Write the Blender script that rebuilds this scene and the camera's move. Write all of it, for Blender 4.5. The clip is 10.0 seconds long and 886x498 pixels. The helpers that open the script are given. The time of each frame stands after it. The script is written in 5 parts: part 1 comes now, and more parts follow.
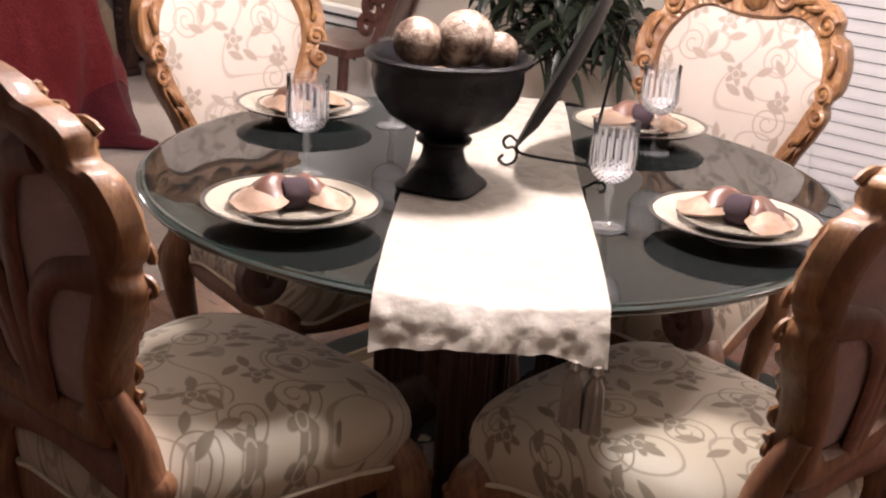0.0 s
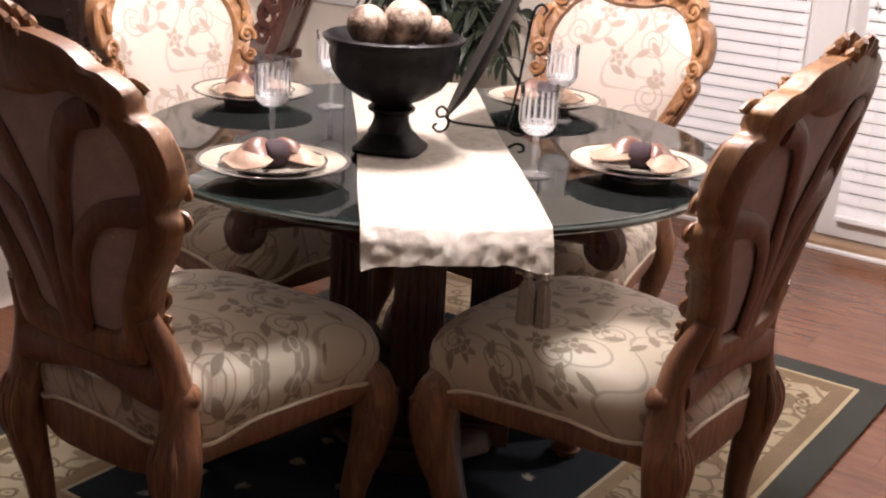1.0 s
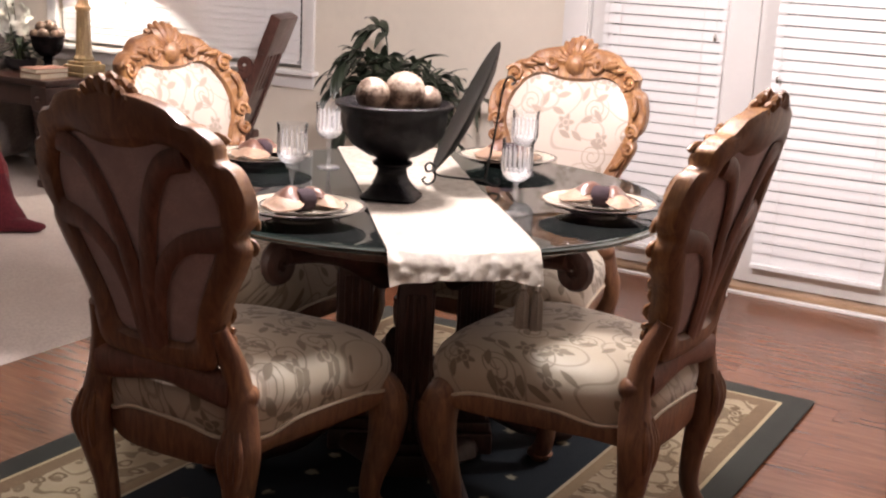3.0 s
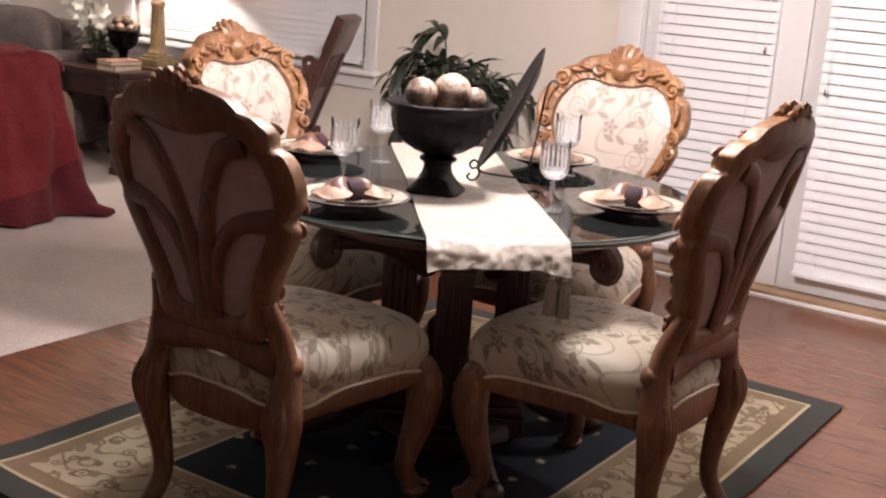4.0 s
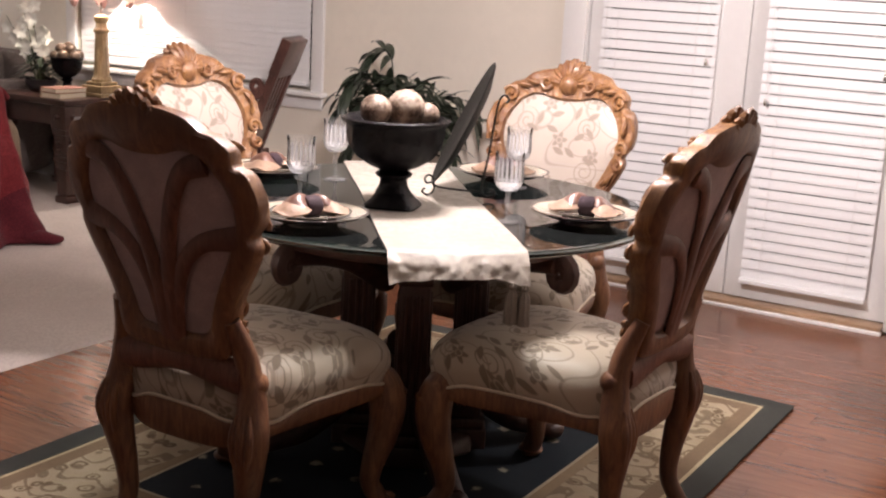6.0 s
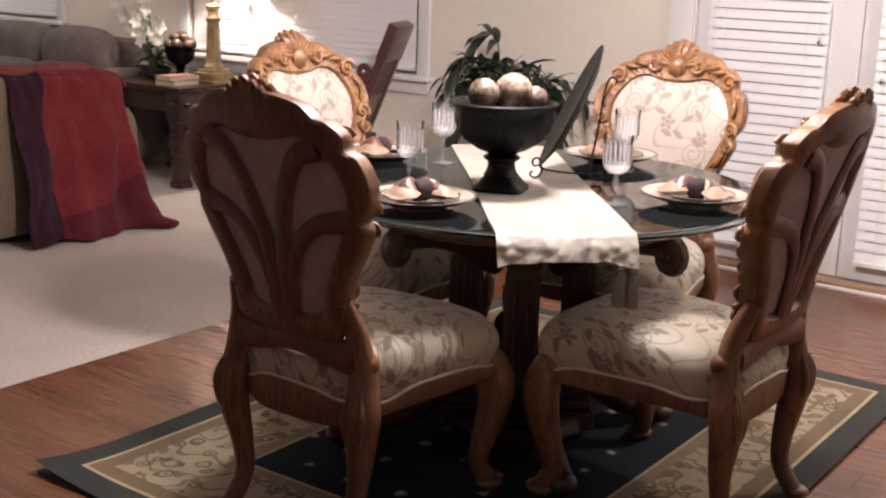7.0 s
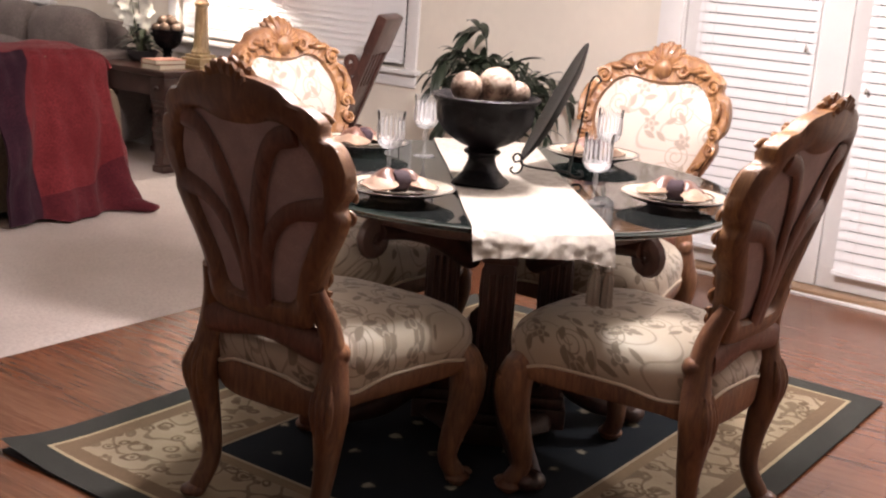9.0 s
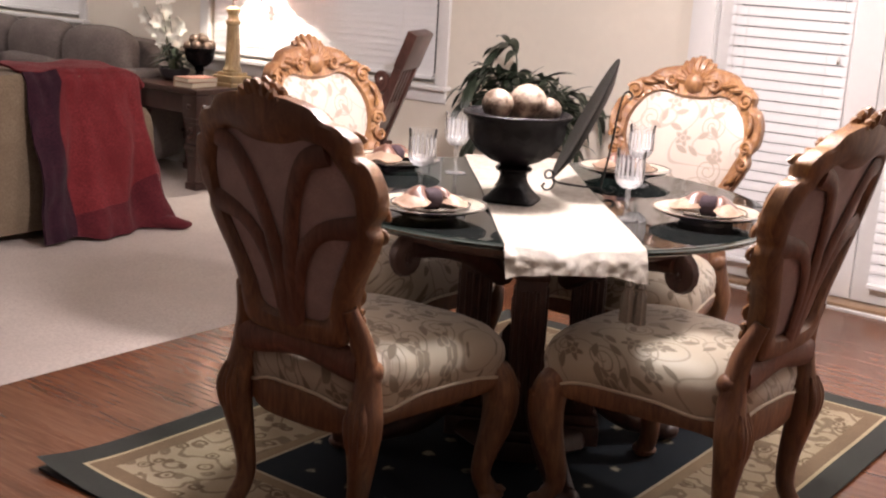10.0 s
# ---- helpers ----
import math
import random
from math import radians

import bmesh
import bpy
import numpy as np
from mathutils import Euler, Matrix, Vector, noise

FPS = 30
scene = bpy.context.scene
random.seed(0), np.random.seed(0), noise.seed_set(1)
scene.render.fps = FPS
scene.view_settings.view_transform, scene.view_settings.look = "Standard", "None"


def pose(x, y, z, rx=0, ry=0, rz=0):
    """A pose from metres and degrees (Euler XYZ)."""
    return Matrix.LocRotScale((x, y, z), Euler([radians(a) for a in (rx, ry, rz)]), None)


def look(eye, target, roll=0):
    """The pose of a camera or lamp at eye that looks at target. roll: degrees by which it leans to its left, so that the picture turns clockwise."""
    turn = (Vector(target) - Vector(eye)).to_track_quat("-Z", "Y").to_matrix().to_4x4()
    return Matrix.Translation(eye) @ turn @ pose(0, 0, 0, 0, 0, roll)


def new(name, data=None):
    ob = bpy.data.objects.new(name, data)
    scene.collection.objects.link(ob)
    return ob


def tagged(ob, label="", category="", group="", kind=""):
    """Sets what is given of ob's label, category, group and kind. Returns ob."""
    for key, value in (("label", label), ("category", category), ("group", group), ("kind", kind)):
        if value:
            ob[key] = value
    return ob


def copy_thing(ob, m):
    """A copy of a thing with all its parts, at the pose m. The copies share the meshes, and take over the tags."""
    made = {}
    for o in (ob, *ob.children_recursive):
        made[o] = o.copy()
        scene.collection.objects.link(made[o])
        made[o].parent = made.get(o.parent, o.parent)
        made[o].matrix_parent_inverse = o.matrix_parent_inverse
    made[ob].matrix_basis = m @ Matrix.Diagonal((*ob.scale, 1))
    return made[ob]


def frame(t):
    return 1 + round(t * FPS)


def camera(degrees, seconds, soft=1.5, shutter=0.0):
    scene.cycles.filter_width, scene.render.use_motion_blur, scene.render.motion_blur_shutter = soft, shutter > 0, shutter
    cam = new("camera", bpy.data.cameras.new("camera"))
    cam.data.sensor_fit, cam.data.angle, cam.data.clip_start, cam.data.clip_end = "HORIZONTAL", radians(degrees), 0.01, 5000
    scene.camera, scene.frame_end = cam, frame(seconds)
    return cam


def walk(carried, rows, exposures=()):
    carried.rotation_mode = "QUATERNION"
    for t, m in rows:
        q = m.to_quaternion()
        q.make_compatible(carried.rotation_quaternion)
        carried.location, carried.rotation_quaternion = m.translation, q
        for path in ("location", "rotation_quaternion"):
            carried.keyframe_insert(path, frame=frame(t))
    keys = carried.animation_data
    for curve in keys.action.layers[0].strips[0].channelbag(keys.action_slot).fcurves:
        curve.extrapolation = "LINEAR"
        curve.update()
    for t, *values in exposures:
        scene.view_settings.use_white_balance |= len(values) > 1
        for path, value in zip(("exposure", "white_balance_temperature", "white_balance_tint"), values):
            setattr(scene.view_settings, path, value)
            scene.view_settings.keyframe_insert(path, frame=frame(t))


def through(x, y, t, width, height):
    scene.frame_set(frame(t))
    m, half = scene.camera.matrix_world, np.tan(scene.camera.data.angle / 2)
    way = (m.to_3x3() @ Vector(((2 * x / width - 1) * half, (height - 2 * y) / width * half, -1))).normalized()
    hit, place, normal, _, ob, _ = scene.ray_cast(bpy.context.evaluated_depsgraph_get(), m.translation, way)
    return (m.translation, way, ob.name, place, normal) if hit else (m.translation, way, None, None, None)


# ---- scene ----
cam = camera(40.6, 10.0, soft=2.2)
PATH = [
    (0.0, (1.408, -1.717, 1.398), (-0.154, 0.042, 0.552), 3.7),
    (0.5, (1.458, -1.987, 1.385), (0.084, -0.111, 0.466), 1.96),
    (1.0, (1.529, -2.146, 1.38), (0.185, -0.191, 0.59), 3.24),
    (1.5, (1.598, -2.237, 1.406), (0.234, -0.285, 0.644), 2.54),
    (2.0, (1.625, -2.433, 1.384), (0.333, -0.383, 0.771), 2.96),
    (2.5, (1.6, -2.584, 1.38), (0.415, -0.466, 0.777), 2.3),
    (4.0, (1.79, -2.803, 1.402), (0.456, -0.778, 0.797), 4.17),
    (4.5, (1.802, -2.857, 1.396), (0.525, -0.78, 0.841), 4.26),
    (5.0, (1.804, -2.849, 1.391), (0.617, -0.72, 0.838), 3.47),
    (5.2, (1.808, -2.856, 1.401), (0.635, -0.719, 0.847), 3.75),
    (6.5, (1.776, -2.867, 1.382), (0.446, -0.828, 0.812), 2.41),
    (7.0, (1.791, -2.887, 1.392), (0.371, -0.919, 0.795), 1.81),
    (7.5, (1.775, -2.867, 1.383), (0.272, -0.959, 0.792), 1.57),
    (8.0, (1.79, -2.873, 1.388), (0.28, -0.967, 0.807), 1.8),
    (8.2, (1.79, -2.873, 1.388), (0.269, -1.003, 0.724), 2.2),
    (8.5, (1.791, -2.868, 1.381), (0.287, -0.965, 0.773), 3.03),
    (9.0, (1.802, -2.863, 1.379), (0.408, -0.877, 0.777), 4.14),
    (9.5, (1.792, -2.869, 1.38), (0.343, -0.914, 0.806), 3.57),
    (10.0, (1.797, -2.866, 1.389), (0.347, -0.913, 0.81), 3.46),
]
EXPOSURE = ((0.0, 0.20), (0.5, 0.30), (1.0, 0.34), (2.0, 0.48), (2.7, 0.41), (4.0, 0.23), (5.0, 0.19), (6.5, 0.19), (7.5, 0.21), (8.5, 0.39), (9.0, 0.51), (9.5, 0.47), (10.0, 0.43))
walk(cam, [(t, look(eye, target, roll)) for t, eye, target, roll in PATH], EXPOSURE)

# ---------------------------------------------------------------- light
world = bpy.data.worlds.new("night_world")
scene.world = world
world.use_nodes = True
world.node_tree.nodes["Background"].inputs[0].default_value = (0.02, 0.025, 0.04, 1)
world.node_tree.nodes["Background"].inputs[1].default_value = 0.3


def point_light(name, place, watts, radius, colour):
    data = bpy.data.lights.new(name, "POINT")
    data.energy, data.shadow_soft_size, data.color = watts, radius, colour
    ob = new(name, data)
    ob.location = place
    return ob


WARM = (1.0, 0.876, 0.872)
point_light("dining_bulb", (0.10, -0.10, 1.90), 170, 0.13, WARM)
point_light("lamp_bulb", (-3.56, 2.10, 1.36), 34, 0.03, (1.0, 0.90, 0.80))
# unseen light, assumed near the doors to brighten them and the floor there
point_light("entry_bulb", (1.45, 1.75, 2.34), 72, 0.10, WARM)
# weak fill added behind the camera to lift the dark side; no known lamp
point_light("hall_bulb", (0.8, -6.5, 2.25), 2.5, 0.15, WARM)
# fill added to brighten carpet and sofas; no lamp is known here
point_light("living_bulb", (-5.1, 0.5, 2.25), 30, 0.15, WARM)
point_light("sofa_lamp_bulb", (-6.45, 2.02, 1.40), 6, 0.06, (1.0, 0.90, 0.82))


# ---------------------------------------------------------------- materials
class Nodes:
    """A short way to write node trees."""

    def __init__(self, name, rough=0.5, metal=0.0, spec=0.5, coat=0.0):
        self.mat = bpy.data.materials.new(name)
        self.mat.use_nodes = True
        self.tree = self.mat.node_tree
        self.bsdf = self.tree.nodes["Principled BSDF"]
        self.set("Roughness", rough), self.set("Metallic", metal), self.set("Specular IOR Level", spec)
        if coat:
            self.set("Coat Weight", coat), self.set("Coat Roughness", 0.12)
        self.coord = self.add("ShaderNodeTexCoord").outputs["Object"]

    def add(self, kind, operation="", feature="", blend_type=""):
        node = self.tree.nodes.new(kind)
        if operation:
            node.operation = operation
        if feature:
            node.feature = feature
        if blend_type:
            node.data_type, node.blend_type = "RGBA", blend_type
        return node

    def join(self, a, b):
        self.tree.links.new(a, b)

    def feed(self, socket, value):
        if isinstance(value, bpy.types.NodeSocket):
            self.join(value, socket)
        else:
            socket.default_value = value

    def set(self, name, value):
        self.feed(self.bsdf.inputs[name], value)

    def scaled(self, x, y, z, turn=0.0):
        m = self.add("ShaderNodeMapping")
        m.inputs["Scale"].default_value = (x, y, z)
        m.inputs["Rotation"].default_value = (0, 0, turn)
        self.join(self.coord, m.inputs["Vector"])
        return m.outputs[0]

    def noise(self, scale, detail=4.0, rough=0.55, vector=None, distort=0.0):
        n = self.add("ShaderNodeTexNoise")
        n.inputs["Scale"].default_value, n.inputs["Detail"].default_value = scale, detail
        n.inputs["Roughness"].default_value, n.inputs["Distortion"].default_value = rough, distort
        self.join(vector or self.coord, n.inputs["Vector"])
        return n.outputs["Fac"]

    def voronoi(self, scale, feature="F1", vector=None):
        n = self.add("ShaderNodeTexVoronoi", feature=feature)
        n.inputs["Scale"].default_value = scale
        self.join(vector or self.coord, n.inputs["Vector"])
        return n

    def math(self, op, a, b=0.0):
        n = self.add("ShaderNodeMath", operation=op)
        self.feed(n.inputs[0], a), self.feed(n.inputs[1], b)
        return n.outputs[0]

    def ramp(self, value, *stops):
        n = self.add("ShaderNodeValToRGB")
        while len(n.color_ramp.elements) < len(stops):
            n.color_ramp.elements.new(0.5)
        for e, (at, c) in zip(n.color_ramp.elements, stops):
            e.position = at
            e.color = (*c, 1) if len(c) == 3 else c
        self.join(value, n.inputs[0])
        return n.outputs[0]

    def mask(self, value, low, high):
        n = self.add("ShaderNodeMapRange")
        n.inputs[1].default_value, n.inputs[2].default_value = low, high
        self.join(value, n.inputs[0])
        return n.outputs[0]

    def mix(self, fac, a, b, blend="MIX"):
        n = self.add("ShaderNodeMix", blend_type=blend)
        self.feed(n.inputs[0], fac)
        for socket, v in ((n.inputs[6], a), (n.inputs[7], b)):
            self.feed(socket, (*v, 1) if isinstance(v, tuple) else v)
        return n.outputs[2]

    def bump(self, height, strength=0.3, distance=0.01):
        n = self.add("ShaderNodeBump")
        n.inputs["Strength"].default_value, n.inputs["Distance"].default_value = strength, distance
        self.join(height, n.inputs["Height"])
        self.set("Normal", n.outputs[0])

    def random(self):
        return self.add("ShaderNodeObjectInfo").outputs["Random"]

    def done(self, colour):
        self.set("Base Color", (*colour, 1) if isinstance(colour, tuple) else colour)
        return self.mat


def wood(name, dark, light, rough=0.3, grain=(9, 9, 1.6), coat=0.25, relief=0.15):
    n = Nodes(name, rough, coat=coat)
    v = n.scaled(*grain)
    g = n.noise(6, 6, 0.6, v, 1.2)
    c = n.ramp(g, (0.32, dark), (0.68, light))
    c = n.mix(n.mask(n.noise(3.0, 3), 0.35, 0.75), c, tuple(0.6 * d for d in dark))
    n.set("Roughness", n.math("ADD", n.math("MULTIPLY", n.noise(14), 0.25), rough - 0.1))
    n.bump(n.math("ADD", n.noise(60, 5, 0.6, v), n.math("MULTIPLY", n.noise(95, 2), relief)), relief, 0.004)
    return n.done(c)


def plain(name, colour, rough=0.5, metal=0.0, vary=0.12, scale=8.0, relief=0.05, coat=0.0):
    n = Nodes(name, rough, metal, coat=coat)
    low = tuple(max(0.0, c * (1 - vary)) for c in colour)
    high = tuple(min(1.0, c * (1 + vary)) for c in colour)
    c = n.ramp(n.noise(scale, 5), (0.3, low), (0.7, high))
    c = n.mix(n.mask(n.noise(scale * 9, 3), 0.4, 0.8), c, low)
    n.bump(n.noise(scale * 30, 3), relief, 0.002)
    return n.done(c)


def damask(name, ground, figure, sheen, flat="XZ"):
    """Woven cloth with scattered flowers, leaves, curls and winding stems."""
    n = Nodes(name, 0.55)
    sep, com = n.add("ShaderNodeSeparateXYZ"), n.add("ShaderNodeCombineXYZ")
    n.join(n.coord, sep.inputs[0])
    if flat == "XZ":
        n.join(sep.outputs[0], com.inputs[0]), n.join(sep.outputs[2], com.inputs[1])
    else:
        n.join(n.math("ADD", sep.outputs[0], n.math("MULTIPLY", sep.outputs[2], 0.7)), com.inputs[0])
        n.join(n.math("SUBTRACT", sep.outputs[1], n.math("MULTIPLY", sep.outputs[2], 0.7)), com.inputs[1])
    flatv = com.outputs[0]

    def cells(scale, shift):
        move = n.add("ShaderNodeVectorMath", operation="ADD")
        n.join(flatv, move.inputs[0])
        move.inputs[1].default_value = (shift, shift * 0.7, 0)
        v = n.add("ShaderNodeTexVoronoi")
        v.voronoi_dimensions = "2D"
        v.inputs["Scale"].default_value, v.inputs["Randomness"].default_value = scale, 0.72
        n.join(move.outputs[0], v.inputs["Vector"])
        d = n.add("ShaderNodeVectorMath", operation="SUBTRACT")
        n.join(move.outputs[0], d.inputs[0]), n.join(v.outputs["Position"], d.inputs[1])
        s = n.add("ShaderNodeSeparateXYZ")
        n.join(d.outputs[0], s.inputs[0])
        pick = n.add("ShaderNodeSeparateColor")
        n.join(v.outputs["Color"], pick.inputs[0])
        r = n.math("SQRT", n.math("ADD", n.math("MULTIPLY", s.outputs[0], s.outputs[0]), n.math("MULTIPLY", s.outputs[1], s.outputs[1])))
        a = n.math("ADD", n.math("ARCTAN2", s.outputs[1], s.outputs[0]), n.math("MULTIPLY", pick.outputs[1], 6.28))
        return r, a, pick

    r, a, pick = cells(7.7, 0.0)
    edge = n.math("MULTIPLY", n.math("ADD", n.math("MULTIPLY", n.math("COSINE", n.math("MULTIPLY", a, 5.0)), 0.26), 0.74), 0.029)
    flower = n.mask(n.math("SUBTRACT", r, edge), 0.003, -0.002)
    flower = n.math("SUBTRACT", flower, n.math("MULTIPLY", n.mask(n.math("ABSOLUTE", n.math("SUBTRACT", r, 0.010)), 0.003, 0.001), 0.7))
    r2, a2, pick2 = cells(14.0, 3.3)
    x2, y2 = n.math("MULTIPLY", r2, n.math("COSINE", a2)), n.math("MULTIPLY", r2, n.math("SINE", a2))
    span = n.math("SUBTRACT", 0.0095, n.math("MULTIPLY", n.math("MULTIPLY", x2, x2), 16.0))
    leaf = n.mask(n.math("SUBTRACT", n.math("ABSOLUTE", y2), span), 0.002, -0.001)
    leaf = n.math("MULTIPLY", leaf, n.mask(pick2.outputs[0], 0.18, 0.22))
    r3, a3, pick3 = cells(6.6, 7.7)
    turn = n.math("FRACT", n.math("ADD", n.math("DIVIDE", a3, 6.2832), n.math("DIVIDE", r3, 0.019)))
    curl = n.mask(n.math("ABSOLUTE", n.math("SUBTRACT", turn, 0.5)), 0.13, 0.08)
    curl = n.math("MULTIPLY", curl, n.mask(n.math("ABSOLUTE", n.math("SUBTRACT", r3, 0.027)), 0.021, 0.018))
    line = n.noise(4.6, 0.0, 0.4, flatv)
    stem = n.mask(n.math("ABSOLUTE", n.math("SUBTRACT", n.math("FRACT", n.math("MULTIPLY", line, 7.0)), 0.5)), 0.055, 0.03)
    fig = n.math("MAXIMUM", n.math("MAXIMUM", flower, leaf), n.math("MAXIMUM", n.math("MULTIPLY", curl, 0.85), n.math("MULTIPLY", stem, 0.6)))
    weave = n.noise(420, 2)
    base = n.mix(n.mask(n.noise(5, 3), 0.3, 0.75), ground, tuple(0.86 * g for g in ground))
    c = n.mix(n.math("MULTIPLY", fig, 0.85), base, figure)
    c = n.mix(n.math("MULTIPLY", weave, 0.16), c, tuple(0.5 * g for g in ground))
    n.set("Roughness", n.math("ADD", n.math("MULTIPLY", fig, 0.2), sheen))
    n.set("Sheen Weight", 0.25)
    n.bump(n.math("ADD", n.math("MULTIPLY", weave, 0.4), n.math("MULTIPLY", fig, 0.6)), 0.25, 0.002)
    return n.done(c)


def glassy(name, tint, rough=0.02, edge=1.5, film=0.0, film_tone=(0.30, 0.34, 0.33)):
    """Clear glass: a tinted see-through body with a faint dull film, under a Fresnel gloss."""
    mat = bpy.data.materials.new(name)
    mat.use_nodes = True
    t = mat.node_tree
    t.nodes.remove(t.nodes["Principled BSDF"])
    tr, gl, fr, mx = (t.nodes.new(k) for k in ("ShaderNodeBsdfTransparent", "ShaderNodeBsdfGlossy", "ShaderNodeFresnel", "ShaderNodeMixShader"))
    tr.inputs[0].default_value = (*tint, 1)
    gl.inputs["Roughness"].default_value = rough
    fr.inputs[0].default_value = edge
    t.links.new(fr.outputs[0], mx.inputs[0])
    df, m2 = t.nodes.new("ShaderNodeBsdfDiffuse"), t.nodes.new("ShaderNodeMixShader")
    df.inputs[0].default_value = (*film_tone, 1)
    m2.inputs[0].default_value = film
    t.links.new(tr.outputs[0], m2.inputs[1])
    t.links.new(df.outputs[0], m2.inputs[2])
    t.links.new(m2.outputs[0], mx.inputs[1])
    t.links.new(gl.outputs[0], mx.inputs[2])
    t.links.new(mx.outputs[0], t.nodes["Material Output"].inputs[0])
    return mat


def cut_crystal(name):
    """Clear crystal; white mixed into its wheel-cut flutes, diamonds and stem stands for their sparkle."""
    n = Nodes(name, 0.05)
    sep = n.add("ShaderNodeSeparateXYZ")
    n.join(n.coord, sep.inputs[0])
    z = sep.outputs[2]
    a = n.math("ARCTAN2", sep.outputs[1], sep.outputs[0])
    flute = n.mask(n.math("ABSOLUTE", n.math("SINE", n.math("MULTIPLY", a, 9.0))), 0.72, 0.95)
    flute = n.math("MULTIPLY", flute, n.math("MULTIPLY", n.mask(z, 0.108, 0.116), n.mask(z, 0.172, 0.160)))
    slant = n.math("MULTIPLY", z, 420.0)
    d1 = n.math("ABSOLUTE", n.math("SINE", n.math("ADD", n.math("MULTIPLY", a, 9.0), slant)))
    d2 = n.math("ABSOLUTE", n.math("SINE", n.math("SUBTRACT", n.math("MULTIPLY", a, 9.0), slant)))
    gems = n.math("MULTIPLY", n.mask(n.math("MAXIMUM", d1, d2), 0.75, 0.98), n.math("MULTIPLY", n.mask(z, 0.080, 0.085), n.mask(z, 0.116, 0.108)))
    # glints painted as white: strong on the cuts, weaker on stem and foot
    sparkle = n.math("ADD", n.math("MULTIPLY", n.math("MAXIMUM", n.math("MULTIPLY", flute, 0.6), gems), 0.7), n.math("ADD", n.math("MULTIPLY", n.mask(z, 0.082, 0.078), 0.10), 0.035))
    clear, gloss, dull, through, m1, m2, m3, fr = (n.add(k) for k in ("ShaderNodeBsdfTransparent", "ShaderNodeBsdfGlossy", "ShaderNodeBsdfDiffuse", "ShaderNodeBsdfTranslucent",
                                                                   "ShaderNodeMixShader", "ShaderNodeMixShader", "ShaderNodeMixShader", "ShaderNodeFresnel"))
    clear.inputs[0].default_value, gloss.inputs["Roughness"].default_value, fr.inputs[0].default_value = (0.975, 0.98, 0.985, 1), 0.08, 1.17
    dull.inputs[0].default_value = through.inputs[0].default_value = (0.9, 0.9, 0.92, 1)
    m1.inputs[0].default_value = 0.5
    n.join(dull.outputs[0], m1.inputs[1]), n.join(through.outputs[0], m1.inputs[2])
    n.join(sparkle, m2.inputs[0]), n.join(clear.outputs[0], m2.inputs[1]), n.join(m1.outputs[0], m2.inputs[2])
    n.join(fr.outputs[0], m3.inputs[0]), n.join(m2.outputs[0], m3.inputs[1]), n.join(gloss.outputs[0], m3.inputs[2])
    n.join(m3.outputs[0], n.tree.nodes["Material Output"].inputs[0])
    return n.mat


# one chair oak in three tones: lit carving, shaded rear and legs, deeper-shaded ribs
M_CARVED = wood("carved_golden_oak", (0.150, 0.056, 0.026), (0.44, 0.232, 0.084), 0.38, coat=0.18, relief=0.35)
M_CHAIR = wood("shaded_chair_oak", (0.108, 0.042, 0.026), (0.285, 0.136, 0.062), 0.42, coat=0.10)
M_RIB = wood("deep_shaded_oak", (0.098, 0.037, 0.027), (0.23, 0.096, 0.063), 0.45, coat=0.05)
M_TABLE = wood("table_walnut", (0.036, 0.015, 0.012), (0.10, 0.043, 0.030), 0.42, coat=0.06)
M_MAHOG = wood("mahogany", (0.078, 0.032, 0.026), (0.19, 0.085, 0.066), 0.32)
M_ENDTAB = wood("end_table_wood", (0.026, 0.0095, 0.007), (0.070, 0.027, 0.018), 0.3)
M_SEAT = damask("seat_damask", (0.45, 0.375, 0.29), (0.145, 0.105, 0.066), 0.52, flat="XY")
M_BACK = damask("back_damask", (0.45, 0.385, 0.33), (0.225, 0.178, 0.138), 0.45, flat="XZ")
M_REAR = plain("rear_cloth", (0.39, 0.295, 0.295), 0.8, vary=0.15, scale=20, relief=0.2)
M_TOP = glassy("table_glass", (0.84, 0.875, 0.865), 0.015, 1.52, 0.035)
M_EDGE = plain("glass_edge_green", (0.010, 0.020, 0.018), 0.06, vary=0.2, relief=0.0, coat=0.8)
M_CRYSTAL = cut_crystal("cut_crystal")
M_WALL = plain("wall_paint", (0.76, 0.705, 0.615), 0.75, vary=0.03, scale=2.5, relief=0.08)
M_CEIL = plain("ceiling_paint", (0.78, 0.77, 0.74), 0.9, vary=0.03, scale=3)
M_TRIM = plain("white_trim", (0.76, 0.75, 0.74), 0.4, vary=0.03, scale=4)
M_SLAT = plain("white_slat", (0.82, 0.82, 0.83), 0.45, vary=0.02, scale=6)
M_STEEL = plain("satin_steel", (0.62, 0.60, 0.57), 0.22, 1.0)
M_IRON = plain("black_iron", (0.015, 0.014, 0.014), 0.45, 0.6)
M_DARK = plain("dark_parts_and_shade", (0.03, 0.03, 0.03), 0.8)


# ---------------------------------------------------------------- mesh helpers
def link(name, bm, mat, smooth=True):
    mesh = bpy.data.meshes.new(name)
    bmesh.ops.recalc_face_normals(bm, faces=bm.faces[:])
    for f in bm.faces:
        f.smooth = smooth
    bm.to_mesh(mesh)
    bm.free()
    if mat:
        mesh.materials.append(mat)
    if smooth:
        mesh.set_sharp_from_angle(angle=radians(38))
    return new(name, mesh)


def part(name, bm, mat, parent, label="", smooth=True):
    ob = link(name, bm, mat, smooth)
    ob.parent = parent
    return tagged(ob, label)


def thing(name, label, category, m=None, group="", kind=""):
    ob = new(name)
    ob.empty_display_size = 0.1
    if m is not None:
        ob.matrix_basis = m
    return tagged(ob, label, category, group, kind)


